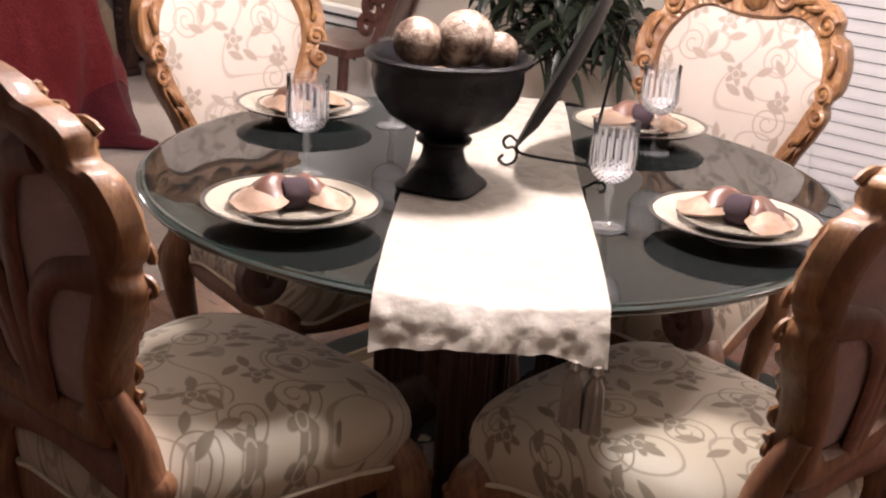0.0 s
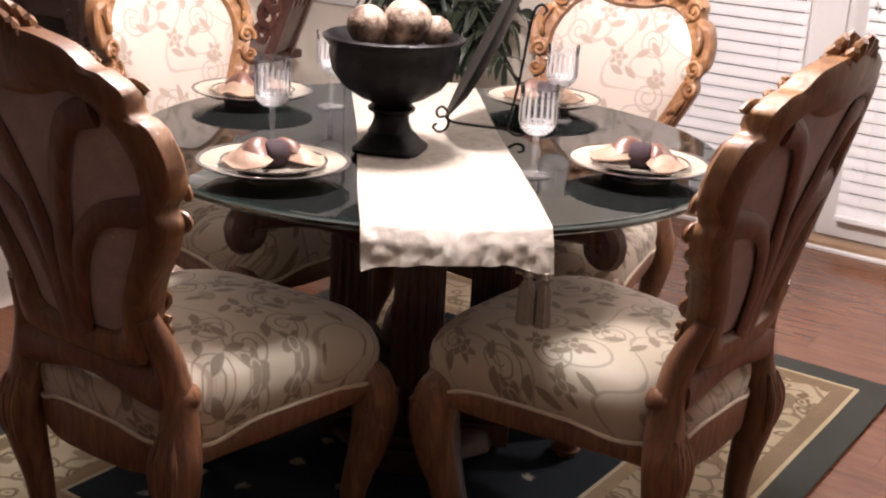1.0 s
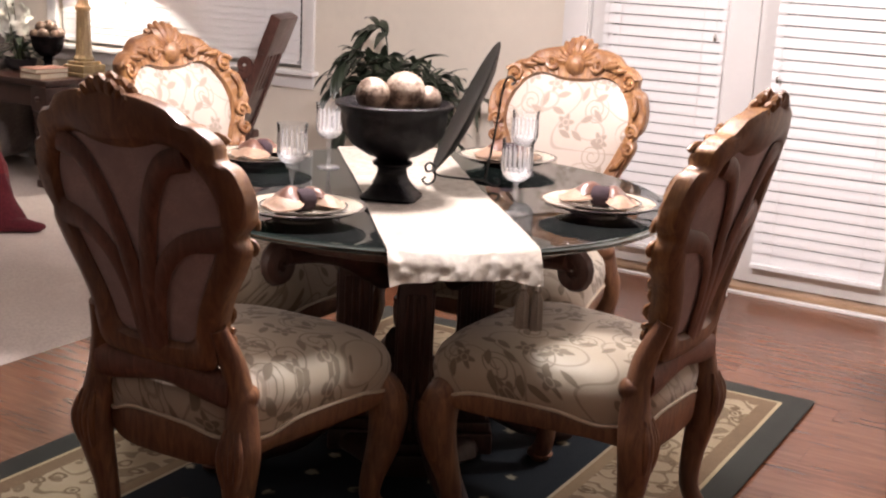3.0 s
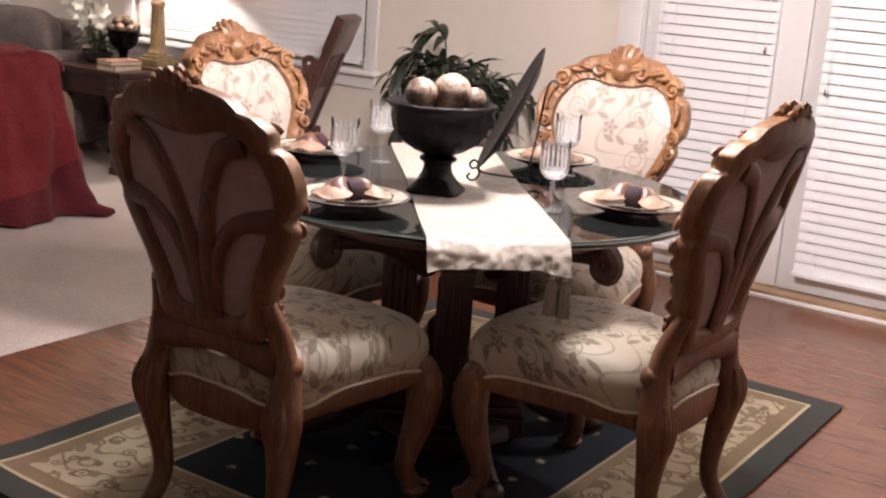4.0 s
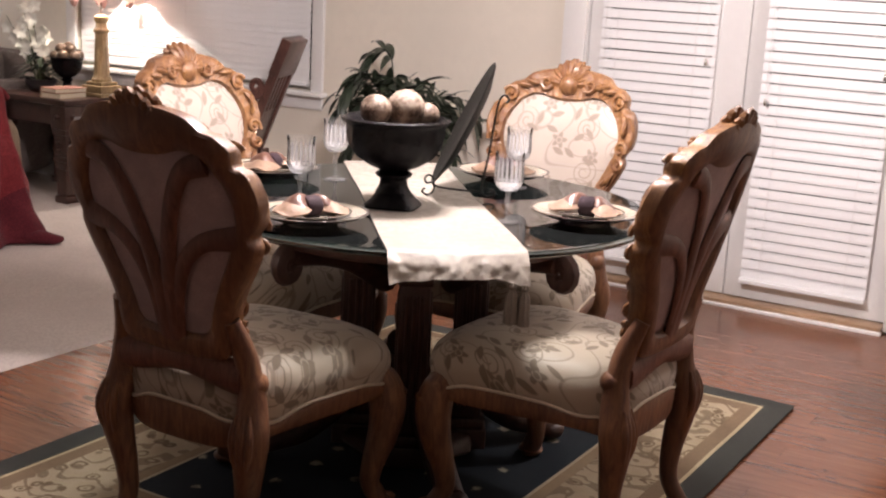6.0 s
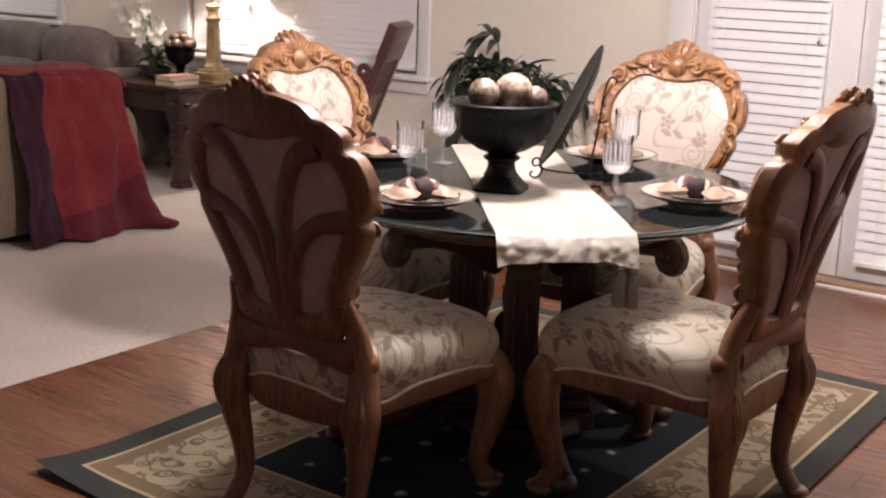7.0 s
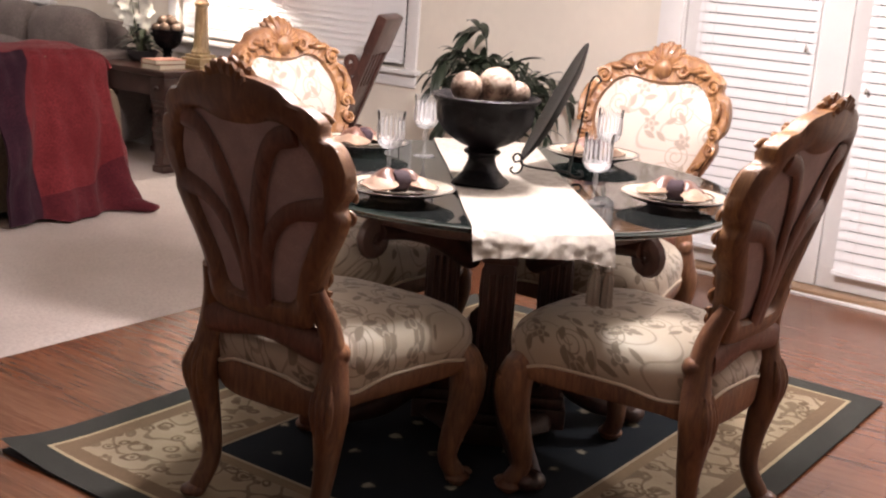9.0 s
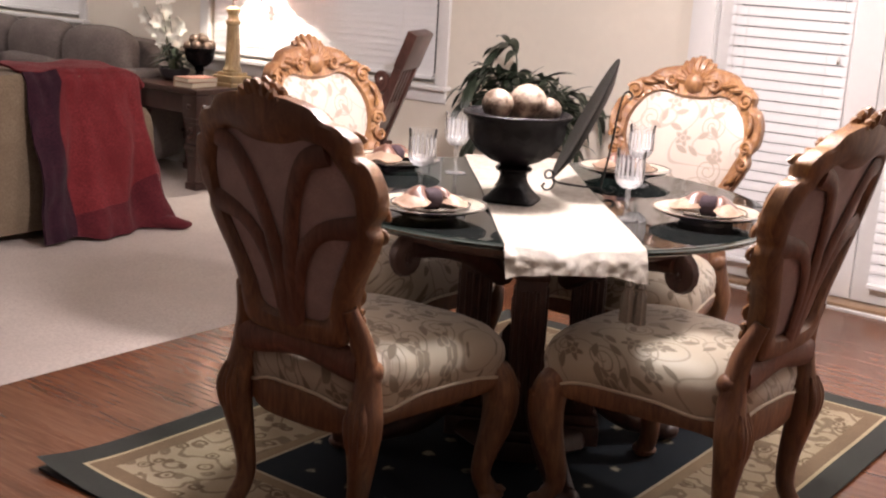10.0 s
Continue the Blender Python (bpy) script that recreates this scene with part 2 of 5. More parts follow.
def box(bm, x0, x1, y0, y1, z0, z1, bevel=0.0):
    vs = [bm.verts.new((x, y, z)) for z in (z0, z1) for y in (y0, y1) for x in (x0, x1)]
    fs = [bm.faces.new([vs[i] for i in q]) for q in ((0, 2, 3, 1), (4, 5, 7, 6), (0, 1, 5, 4), (2, 6, 7, 3), (0, 4, 6, 2), (1, 3, 7, 5))]
    if bevel:
        es = list({e for f in fs for e in f.edges})
        bmesh.ops.bevel(bm, geom=es, offset=bevel, segments=2, affect="EDGES", profile=0.6)
    return bm


def boxed(*a, **k):
    return box(bmesh.new(), *a, **k)


def lathe(profile, seg=40, bm=None, centre=(0, 0), wave=None):
    """Turn (radius, z) pairs round the z axis. wave(angle, i) scales the radius."""
    bm = bm or bmesh.new()
    rings = []
    for i, (r, z) in enumerate(profile):
        if r < 1e-5:
            rings.append([bm.verts.new((centre[0], centre[1], z))])
            continue
        ring = []
        for k in range(seg):
            a = 2 * math.pi * k / seg
            q = r * (wave(a, i) if wave else 1.0)
            ring.append(bm.verts.new((centre[0] + q * math.cos(a), centre[1] + q * math.sin(a), z)))
        rings.append(ring)
    for a, b in zip(rings, rings[1:]):
        for k in range(seg):
            j = (k + 1) % seg
            if len(a) == 1 and len(b) > 1:
                bm.faces.new((a[0], b[j], b[k]))
            elif len(b) == 1 and len(a) > 1:
                bm.faces.new((a[k], a[j], b[0]))
            elif len(a) > 1:
                bm.faces.new((a[k], a[j], b[j], b[k]))
    return bm


def spline(points, n):
    """Catmull-Rom through points of any dimension, n samples."""
    p = [np.array(q, float) for q in points]
    p = [2 * p[0] - p[1]] + p + [2 * p[-1] - p[-2]]
    out = []
    for s in np.linspace(0, len(p) - 3 - 1e-9, n):
        i = int(s)
        t = s - i
        a, b, c, d = p[i:i + 4]
        out.append(0.5 * (2 * b + (c - a) * t + (2 * a - 5 * b + 4 * c - d) * t * t + (3 * b - a - 3 * c + d) * t ** 3))
    return out


def tube(points, radii, seg=10, bm=None, n=0, squash=1.0, up=(0, 0, 1)):
    """A round or flattened bar along points; radii one number or one for each point."""
    bm = bm or bmesh.new()
    if isinstance(radii, (int, float)):
        radii = [radii] * len(points)
    if n:
        both = spline([(*p, r) for p, r in zip(points, radii)], n)
        points, radii = [b[:3] for b in both], [float(max(b[3], 0.0006)) for b in both]
    pts, radii = [Vector(p) for p in points], [float(r) for r in radii]
    rings, side = [], None
    for i, p in enumerate(pts):
        d = (pts[min(i + 1, len(pts) - 1)] - pts[max(i - 1, 0)]).normalized()
        if side is None:
            side = d.cross(Vector(up))
            if side.length < 1e-3:
                side = d.cross(Vector((1, 0, 0)))
        side = (side - d * side.dot(d)).normalized()
        other = d.cross(side)
        rings.append([bm.verts.new(p + radii[i] * (side * math.cos(2 * math.pi * k / seg) + other * squash * math.sin(2 * math.pi * k / seg))) for k in range(seg)])
    for a, b in zip(rings, rings[1:]):
        for k in range(seg):
            j = (k + 1) % seg
            bm.faces.new((a[k], a[j], b[j], b[k]))
    bm.faces.new(rings[0][::-1])
    bm.faces.new(rings[-1])
    return bm


def blob(bm, centre, size, turn=(0, 0, 0), seg=10, rings=6):
    m = Matrix.LocRotScale(Vector(centre), Euler(turn), Vector(size))
    bmesh.ops.create_uvsphere(bm, u_segments=seg, v_segments=rings, radius=1.0, matrix=m)
    return bm


def sheet(f, nu, nv, thick=0.0, bm=None):
    """A surface f(u, v) over the unit square, given thickness along its normals."""
    bm = bm or bmesh.new()
    P = [[Vector(f(i / nu, j / nv)) for j in range(nv + 1)] for i in range(nu + 1)]

    def normal(i, j):
        du = P[min(i + 1, nu)][j] - P[max(i - 1, 0)][j]
        dv = P[i][min(j + 1, nv)] - P[i][max(j - 1, 0)]
        return du.cross(dv).normalized()
    top = [[bm.verts.new(P[i][j]) for j in range(nv + 1)] for i in range(nu + 1)]
    for i in range(nu):
        for j in range(nv):
            bm.faces.new((top[i][j], top[i + 1][j], top[i + 1][j + 1], top[i][j + 1]))
    if thick:
        low = [[bm.verts.new(P[i][j] - thick * normal(i, j)) for j in range(nv + 1)] for i in range(nu + 1)]
        for i in range(nu):
            for j in range(nv):
                bm.faces.new((low[i][j], low[i][j + 1], low[i + 1][j + 1], low[i + 1][j]))
        rim = [(i, 0) for i in range(nu)] + [(nu, j) for j in range(nv)] + [(i, nv) for i in range(nu, 0, -1)] + [(0, j) for j in range(nv, 0, -1)]
        for (a, b), (c, d) in zip(rim, rim[1:] + rim[:1]):
            bm.faces.new((top[a][b], low[a][b], low[c][d], top[c][d]))
    return bm


def spiral(centre, r0, r1, turns, start, ax, ay, n=22):
    """Points of a flat scroll in the plane of ax and ay."""
    c, ax, ay = Vector(centre), Vector(ax), Vector(ay)
    out = []
    for i in range(n):
        s = i / (n - 1)
        r = r0 + (r1 - r0) * s
        a = start + 2 * math.pi * turns * s
        out.append(c + ax * (r * math.cos(a)) + ay * (r * math.sin(a)))
    return out


# ---------------------------------------------------------------- room
WALL_Y, WEST, EAST, SOUTH, HIGH = 2.388, -8.2, 5.2, -8.5, 2.44
CARPET_X = -1.45
WIN_A = (-4.06, -2.195, 0.74, 2.02)
WIN_B = (-8.0, -5.35, 0.86, 2.02)
DOORS = (-0.66, 0.935, 0.0, 2.06)


def wall_with_openings(name, x0, x1, openings, label):
    """A wall along x at WALL_Y, 0.14 thick, pierced right through."""
    bm = bmesh.new()
    cuts = sorted(openings)
    at = x0
    for a, b, low, high in cuts:
        box(bm, at, a, WALL_Y, WALL_Y + 0.14, 0, HIGH)
        if low > 0:
            box(bm, a, b, WALL_Y, WALL_Y + 0.14, 0, low)
        box(bm, a, b, WALL_Y, WALL_Y + 0.14, high, HIGH)
        at = b
    box(bm, at, x1, WALL_Y, WALL_Y + 0.14, 0, HIGH)
    return tagged(link(name, bm, M_WALL, False), label, "wall", kind="structure")


wall_with_openings("wall_north", WEST, EAST, [WIN_A, WIN_B, DOORS], "warm beige painted wall with two windows and glazed doors")
# unseen walls closing the room; east and south set far out to weaken bounce
for nm, dims in (("wall_west", (WEST - 0.12, WEST, SOUTH, WALL_Y + 0.14, 0, HIGH)), ("wall_east", (EAST, EAST + 0.12, SOUTH, WALL_Y + 0.14, 0, HIGH)),
                 ("wall_south", (WEST - 0.12, EAST + 0.12, SOUTH - 0.12, SOUTH, 0, HIGH))):
    tagged(link(nm, boxed(*dims), M_WALL, False), "plain warm beige painted wall", "wall", kind="structure")
tagged(link("ceiling", boxed(WEST - 0.12, EAST + 0.12, SOUTH - 0.12, WALL_Y + 0.14, HIGH, HIGH + 0.1), M_CEIL, False), "plain white painted ceiling", "ceiling", kind="structure")


def carpet_material():
    n = Nodes("carpet_pile", 0.95, spec=0.1)
    c = n.ramp(n.noise(1.6, 4), (0.3, (0.47, 0.405, 0.37)), (0.7, (0.57, 0.505, 0.465)))
    c = n.mix(n.mask(n.noise(90, 3), 0.4, 0.8), c, (0.40, 0.345, 0.315))
    n.bump(n.math("ADD", n.noise(160, 3), n.math("MULTIPLY", n.noise(9, 3), 0.8)), 0.4, 0.010)
    return n.done(c)


def plank_material():
    n = Nodes("laminate_plank", 0.3, spec=0.4)
    v = n.scaled(1.3, 16, 16)
    r = n.random()
    shift = n.add("ShaderNodeVectorMath", operation="MULTIPLY_ADD")
    n.join(r, shift.inputs[0])
    shift.inputs[1].default_value = (31, 17, 5)
    n.join(v, shift.inputs[2])
    g = n.noise(3.2, 6, 0.62, shift.outputs[0], 0.8)
    c = n.ramp(g, (0.30, (0.080, 0.027, 0.012)), (0.50, (0.126, 0.046, 0.022)), (0.72, (0.188, 0.080, 0.041)))
    c = n.mix(n.math("MULTIPLY", r, 0.42), c, (0.175, 0.073, 0.037))
    n.set("Roughness", n.math("ADD", n.math("MULTIPLY", n.noise(7, 3), 0.13), 0.15))
    n.bump(g, 0.012, 0.003)
    return n.done(c)


M_PLANK = plank_material()
ground = tagged(link("floor", boxed(WEST, EAST, SOUTH, WALL_Y + 0.1, -0.06, -0.012), M_PLANK, False), "reddish-brown laminate plank floor", "floor", kind="structure")


def carpet_top(u, v):
    x, y = WEST + u * (CARPET_X - WEST), SOUTH + v * (WALL_Y - SOUTH)
    e = min(1.0, (CARPET_X - x) / 0.03)
    return (x, y, 0.001 + 0.007 * e + 0.002 * noise.noise((x * 3, y * 3, 0)))


carpet_bm = sheet(carpet_top, 90, 60)
tagged(link("floor_carpet", carpet_bm, carpet_material()), "pale grey-beige cut-pile carpet over the living area", "carpet", kind="structure")


# trim along the north wall
def trim_box(name, dims, label, bevel=0.006):
    return tagged(link(name, boxed(*dims, bevel=bevel), M_TRIM), label, "trim", kind="structure")


for a, b in ((WEST, -0.745), (1.0, EAST)):
    trim_box("baseboard", (a, b, WALL_Y - 0.016, WALL_Y - 0.002, 0, 0.10), "white painted baseboard")


def blind_slats(owner, x0, x1, z0, z1, y, pitch, tilt, width=0.05):
    """One tilted slat for each step of height, on one shared mesh."""
    bm = bmesh.new()
    w, t = width / 2, 0.0016
    prof = [(-w, 0), (-w * 0.4, 0.0016), (w * 0.4, 0.0016), (w, 0), (w, -t), (-w, -t)]
    ca, sa = math.cos(tilt), math.sin(tilt)
    ends = []
    for x in (x0, x1):
        ends.append([bm.verts.new((x, p * ca - q * sa, p * sa + q * ca)) for p, q in prof])
    for k in range(6):
        j = (k + 1) % 6
        bm.faces.new((ends[0][k], ends[0][j], ends[1][j], ends[1][k]))
    bm.faces.new(ends[0][::-1]), bm.faces.new(ends[1])
    mesh = bpy.data.meshes.new("slat")
    bmesh.ops.recalc_face_normals(bm, faces=bm.faces[:])
    bm.to_mesh(mesh), bm.free()
    mesh.materials.append(M_SLAT)
    z = z0 + 0.03
    rng = random.Random(int(x0 * 100))
    while z < z1 - 0.04:
        ob = new("slat", mesh)
        ob.parent = owner
        ob.location = (0, y, z)
        ob.rotation_euler = (rng.uniform(-0.02, 0.02), rng.uniform(-0.0012, 0.0012), 0)
        z += pitch


def blind(label, x0, x1, z0, z1, y, pitch=0.0465, tilt=radians(62), ladders=(0.16, 0.84)):
    b = thing("window_blind", label, "blind")
    part("bottom_rail", boxed(x0, x1, y - 0.026, y + 0.022, z0 - 0.012, z0 + 0.008, bevel=0.003), M_SLAT, b)
    part("head_rail", boxed(x0, x1, y - 0.03, y + 0.024, z1 - 0.05, z1, bevel=0.003), M_SLAT, b)
    for u in ladders:
        x = x0 + u * (x1 - x0)
        part("ladder_cord", tube([(x, y - 0.029, z0), (x, y - 0.029, z1 - 0.04)], 0.0012, 5), M_TRIM, b)
    blind_slats(b, x0, x1, z0, z1, y, pitch, tilt, 0.05 if pitch < 0.04 else 0.0425)
    return b


def window(name, dims, label):
    x0, x1, z0, z1 = dims
    w = thing(name, label, "window", kind="structure")
    y = WALL_Y
    for nm, d in (("casing_left", (x0 - 0.06, x0 + 0.02, y - 0.022, y - 0.001, z0 - 0.0, z1 + 0.02)), ("casing_right", (x1 - 0.02, x1 + 0.055, y - 0.022, y - 0.001, z0 - 0.0, z1 + 0.02)),
                  ("casing_head", (x0 - 0.06, x1 + 0.055, y - 0.024, y - 0.001, z1 + 0.021, z1 + 0.1))):
        part(nm, boxed(*d, bevel=0.005), M_TRIM, w)
    part("window_sill", boxed(x0 - 0.085, x1 + 0.08, y - 0.06, y + 0.06, z0 - 0.026, z0 - 0.001, bevel=0.007), M_TRIM, w)
    part("window_apron", boxed(x0 - 0.06, x1 + 0.055, y - 0.018, y - 0.001, z0 - 0.098, z0 - 0.028, bevel=0.004), M_TRIM, w)
    bm = bmesh.new()
    for d in ((x0, x0 + 0.05, y + 0.07, y + 0.11, z0, z1), (x1 - 0.05, x1, y + 0.07, y + 0.11, z0, z1), (x0 + 0.05, x1 - 0.05, y + 0.07, y + 0.11, z0, z0 + 0.05),
              (x0 + 0.05, x1 - 0.05, y + 0.07, y + 0.11, z1 - 0.05, z1), (x0 + 0.05, x1 - 0.05, y + 0.075, y + 0.105, (z0 + z1) / 2 - 0.02, (z0 + z1) / 2 + 0.02)):
        box(bm, *d)
    part("window_frame", bm, M_TRIM, w)
    for a, b in ((z0 + 0.05, (z0 + z1) / 2 - 0.02), ((z0 + z1) / 2 + 0.02, z1 - 0.05)):
        part("pane", boxed(x0 + 0.05, x1 - 0.05, y + 0.088, y + 0.092, a, b), M_TOP, w)
    return w


window("window_1", WIN_A, "white-framed double-hung window behind closed blinds")
window("window_2", WIN_B, "white-framed window behind closed blinds above the sofa")
blind("closed white slatted blind in the living-room window", WIN_A[0] + 0.03, WIN_A[1] - 0.062, 0.775, 2.0, WALL_Y + 0.022, 0.036, radians(78), (0.12, 0.5, 0.88))
blind("closed white slatted blind above the sofa", WIN_B[0] + 0.03, WIN_B[1] - 0.03, 0.90, 2.0, WALL_Y + 0.022, 0.036, radians(78), (0.12, 0.5, 0.88))


def french_door(name, x0, x1, blind_x0, blind_x1, label, knobs):
    d = thing(name, label, "door", kind="structure")
    y = WALL_Y + 0.03
    g0, g1 = blind_x0 + 0.02, blind_x1 - 0.02
    bm = bmesh.new()
    for q in ((x0, g0, y, y + 0.045, 0.03, 2.04), (g1, x1, y, y + 0.045, 0.03, 2.04), (g0, g1, y, y + 0.045, 0.03, 0.16), (g0, g1, y, y + 0.045, 1.92, 2.04)):
        box(bm, *q)
    leaf = part("door_leaf", bm, M_TRIM, d, smooth=False)
    bm = bmesh.new()
    for q in ((g0 - 0.025, g0 + 0.006, y - 0.008, y - 0.0005, 0.135, 1.945), (g1 - 0.006, g1 + 0.025, y - 0.008, y - 0.0005, 0.135, 1.945),
              (g0 + 0.006, g1 - 0.006, y - 0.008, y - 0.0005, 0.135, 0.166), (g0 + 0.006, g1 - 0.006, y - 0.008, y - 0.0005, 1.914, 1.945)):
        box(bm, *q, bevel=0.002)
    part("glazing_bead", bm, M_TRIM, d)
    part("pane", boxed(g0, g1, y + 0.02, y + 0.025, 0.16, 1.92), M_TOP, leaf)
    if knobs:
        for z, r in ((1.04, 0.024), (0.90, 0.029)):
            k = lathe([(0, 0), (0.033, 0), (0.033, 0.006), (0.026, 0.011), (0.012, 0.014), (0.011, 0.03), (r * 0.8, 0.037), (r, 0.05), (r * 0.85, 0.062), (0, 0.066)], 24)
            ob = part("door_knob" if z < 1 else "deadbolt", k, M_STEEL, leaf, "satin steel door knob" if z < 1 else "satin steel deadbolt")
            ob.matrix_basis = Matrix.Translation((0.838, y, z)) @ Matrix.Rotation(radians(90), 4, "X")
    return d


french_door("door_1", -0.606, 0.158, -0.535, 0.025, "white glazed door with a closed blind, shut", False)
french_door("door_2", 0.172, 0.884, 0.243, 0.796, "white glazed door with a closed blind and steel knob, shut", True)
for bx in (((-0.535, 0.025)), ((0.243, 0.796))):
    bl = blind("closed white slatted blind mounted on the glazed door", bx[0], bx[1], 0.118, 1.97, WALL_Y + 0.0, 0.0465, radians(80))
    for u in (0.06, 0.94):
        x = bx[0] + u * (bx[1] - bx[0])
        part("tilt_cord", tube([(x, WALL_Y - 0.034, 1.94), (x, WALL_Y - 0.036, 1.4), (x + 0.002, WALL_Y - 0.036, 1.09 if u > 0.5 else 0.94)], 0.0013, 5), M_TRIM, bl)
        part("cord_tassel", lathe([(0, 0), (0.006, 0.002), (0.0075, 0.012), (0.005, 0.028), (0, 0.034)], 10, centre=(x + 0.002, WALL_Y - 0.036)), M_STEEL, bl).location.z = (1.06 if u > 0.5 else 0.91)
trim_box("door_casing_left", (-0.728, -0.61, WALL_Y - 0.022, WALL_Y - 0.001, 0, 2.06), "white moulded door casing")
trim_box("door_casing_right", (0.888, 1.0, WALL_Y - 0.022, WALL_Y - 0.001, 0, 2.06), "white moulded door casing")
trim_box("door_casing_head", (-0.728, 1.0, WALL_Y - 0.024, WALL_Y - 0.001, 2.061, 2.17), "white moulded door casing")
trim_box("door_mullion", (0.1585, 0.1715, WALL_Y + 0.045, WALL_Y + 0.075, 0.0, 2.05), "narrow strip between the two door leaves", 0.002)
for a, b in ((-0.66, -0.6075), (0.8855, 0.935)):
    trim_box("door_jamb", (a, b, WALL_Y + 0.0005, WALL_Y + 0.12, 0.0, 2.045), "white painted door jamb", 0.0)
trim_box("door_head_jamb", (-0.66, 0.935, WALL_Y + 0.0005, WALL_Y + 0.12, 2.0455, 2.06), "white painted door head", 0.0)
M_SILL = wood("threshold_wood", (0.30, 0.18, 0.10), (0.48, 0.32, 0.20), 0.4, (2, 30, 30))
tagged(link("threshold", boxed(-0.61, 0.888, WALL_Y - 0.07, WALL_Y + 0.1, -0.01, 0.026, bevel=0.006), M_SILL), "worn oak door threshold", "threshold", kind="structure")
tagged(link("threshold_strip", boxed(-0.62, 0.895, WALL_Y - 0.10, WALL_Y - 0.072, -0.01, 0.012, bevel=0.004), M_TRIM), "white strip before the threshold", "trim", kind="structure")
M_NIGHT = plain("night_garden", (0.012, 0.014, 0.02), 0.9)
tagged(link("backdrop", boxed(WEST - 2, EAST + 2, WALL_Y + 2.5, WALL_Y + 2.6, -1, 4), M_NIGHT, False), "dark night outside the windows", "backdrop", kind="structure")


# ---------------------------------------------------------------- rug
RUG = (-0.83, 0.85, -1.10, 1.145)


def rug_material():
    n = Nodes("rug_wool", 0.95, spec=0.1)
    c = n.ramp(n.noise(2.2, 3), (0.3, (0.014, 0.018, 0.024)), (0.7, (0.022, 0.028, 0.034)))
    v = n.voronoi(6.5)
    v.inputs["Randomness"].default_value = 0.25
    spot = n.mask(n.math("ADD", v.outputs["Distance"], n.math("MULTIPLY", n.noise(70, 2), 0.16)), 0.22, 0.17)
    pick = n.mask(n.noise(9, 1), 0.35, 0.45)
    c = n.mix(n.math("MULTIPLY", n.math("MULTIPLY", spot, pick), 0.85), c, (0.40, 0.37, 0.28))
    n.bump(n.noise(260, 3), 0.6, 0.004)
    return n.done(c)


def rug_border_material():
    n = Nodes("rug_border_wool", 0.95, spec=0.1)
    wob = n.add("ShaderNodeTexNoise")
    wob.inputs["Scale"].default_value = 11
    n.join(n.coord, wob.inputs["Vector"])
    s = n.add("ShaderNodeVectorMath", operation="MULTIPLY_ADD")
    n.join(wob.outputs["Color"], s.inputs[0])
    s.inputs[1].default_value = (0.06, 0.06, 0.0)
    n.join(n.coord, s.inputs[2])
    v = n.voronoi(15, "F1", s.outputs[0])
    petals = n.mask(n.math("ABSOLUTE", n.math("SUBTRACT", v.outputs["Distance"], 0.30)), 0.07, 0.04)
    core = n.mask(v.outputs["Distance"], 0.15, 0.12)
    scroll = n.mask(n.math("ABSOLUTE", n.math("SUBTRACT", n.math("FRACT", n.math("MULTIPLY", n.noise(8, 1.5), 5.0)), 0.5)), 0.13, 0.09)
    fig = n.math("MAXIMUM", n.math("MAXIMUM", petals, core), n.math("MULTIPLY", scroll, 0.8))
    base = n.ramp(n.noise(6, 3), (0.3, (0.285, 0.23, 0.156)), (0.7, (0.36, 0.30, 0.215)))
    c = n.mix(n.math("MULTIPLY", fig, 0.85), base, (0.105, 0.068, 0.039))
    c = n.mix(n.math("MULTIPLY", n.noise(300, 2), 0.25), c, (0.14, 0.105, 0.07))
    n.bump(n.math("ADD", n.noise(260, 3), fig), 0.5, 0.004)
    return n.done(c)


def rug_band(bm, x0, x1, y0, y1, w, z, curl=0.0):
    """A rectangular ring of width w, cut into short pieces so that it can lie unevenly."""
    def add(xa, xb, ya, yb):
        nx, ny = max(1, int((xb - xa) / 0.06)), max(1, int((yb - ya) / 0.06))

        def f(u, v):
            x, y = xa + u * (xb - xa), ya + v * (yb - ya)
            lift = 0.0025 * (noise.noise((x * 3.1, y * 3.1, 1)) + 0.5)
            k = math.hypot(x - RUG[0], y - RUG[2])
            lift += curl * max(0.0, 1 - k / 0.28) ** 2
            return (x, y, z + lift)
        sheet(f, nx, ny, 0.0, bm)
    add(x0, x1, y0, y0 + w), add(x0, x1, y1 - w, y1)
    add(x0, x0 + w, y0 + w, y1 - w), add(x1 - w, x1, y0 + w, y1 - w)
    return bm


rug = thing("area_rug", "dark navy wool rug with a cream floral border", "rug")
bands = (("rug_edge", 0.085, plain("rug_edge_wool", (0.022, 0.023, 0.019), 0.95, relief=0.5)), ("rug_line", 0.012, plain("rug_line_wool", (0.33, 0.27, 0.17), 0.95, relief=0.5)),
         ("rug_stripe", 0.05, plain("rug_stripe_wool", (0.14, 0.093, 0.052), 0.95, relief=0.5)), ("rug_border", 0.21, rug_border_material()),
         ("rug_stripe", 0.035, plain("rug_inner_wool", (0.22, 0.155, 0.09), 0.95, relief=0.5)), ("rug_line", 0.010, plain("rug_inner_line", (0.36, 0.31, 0.22), 0.95, relief=0.5)))
inset = 0.0
for nm, w, mat in bands:
    x0, x1, y0, y1 = RUG[0] + inset, RUG[1] - inset, RUG[2] + inset, RUG[3] - inset
    part(nm, rug_band(bmesh.new(), x0, x1, y0, y1, w, 0.009, 0.03), mat, rug)
    inset += w
x0, x1, y0, y1 = RUG[0] + inset, RUG[1] - inset, RUG[2] + inset, RUG[3] - inset
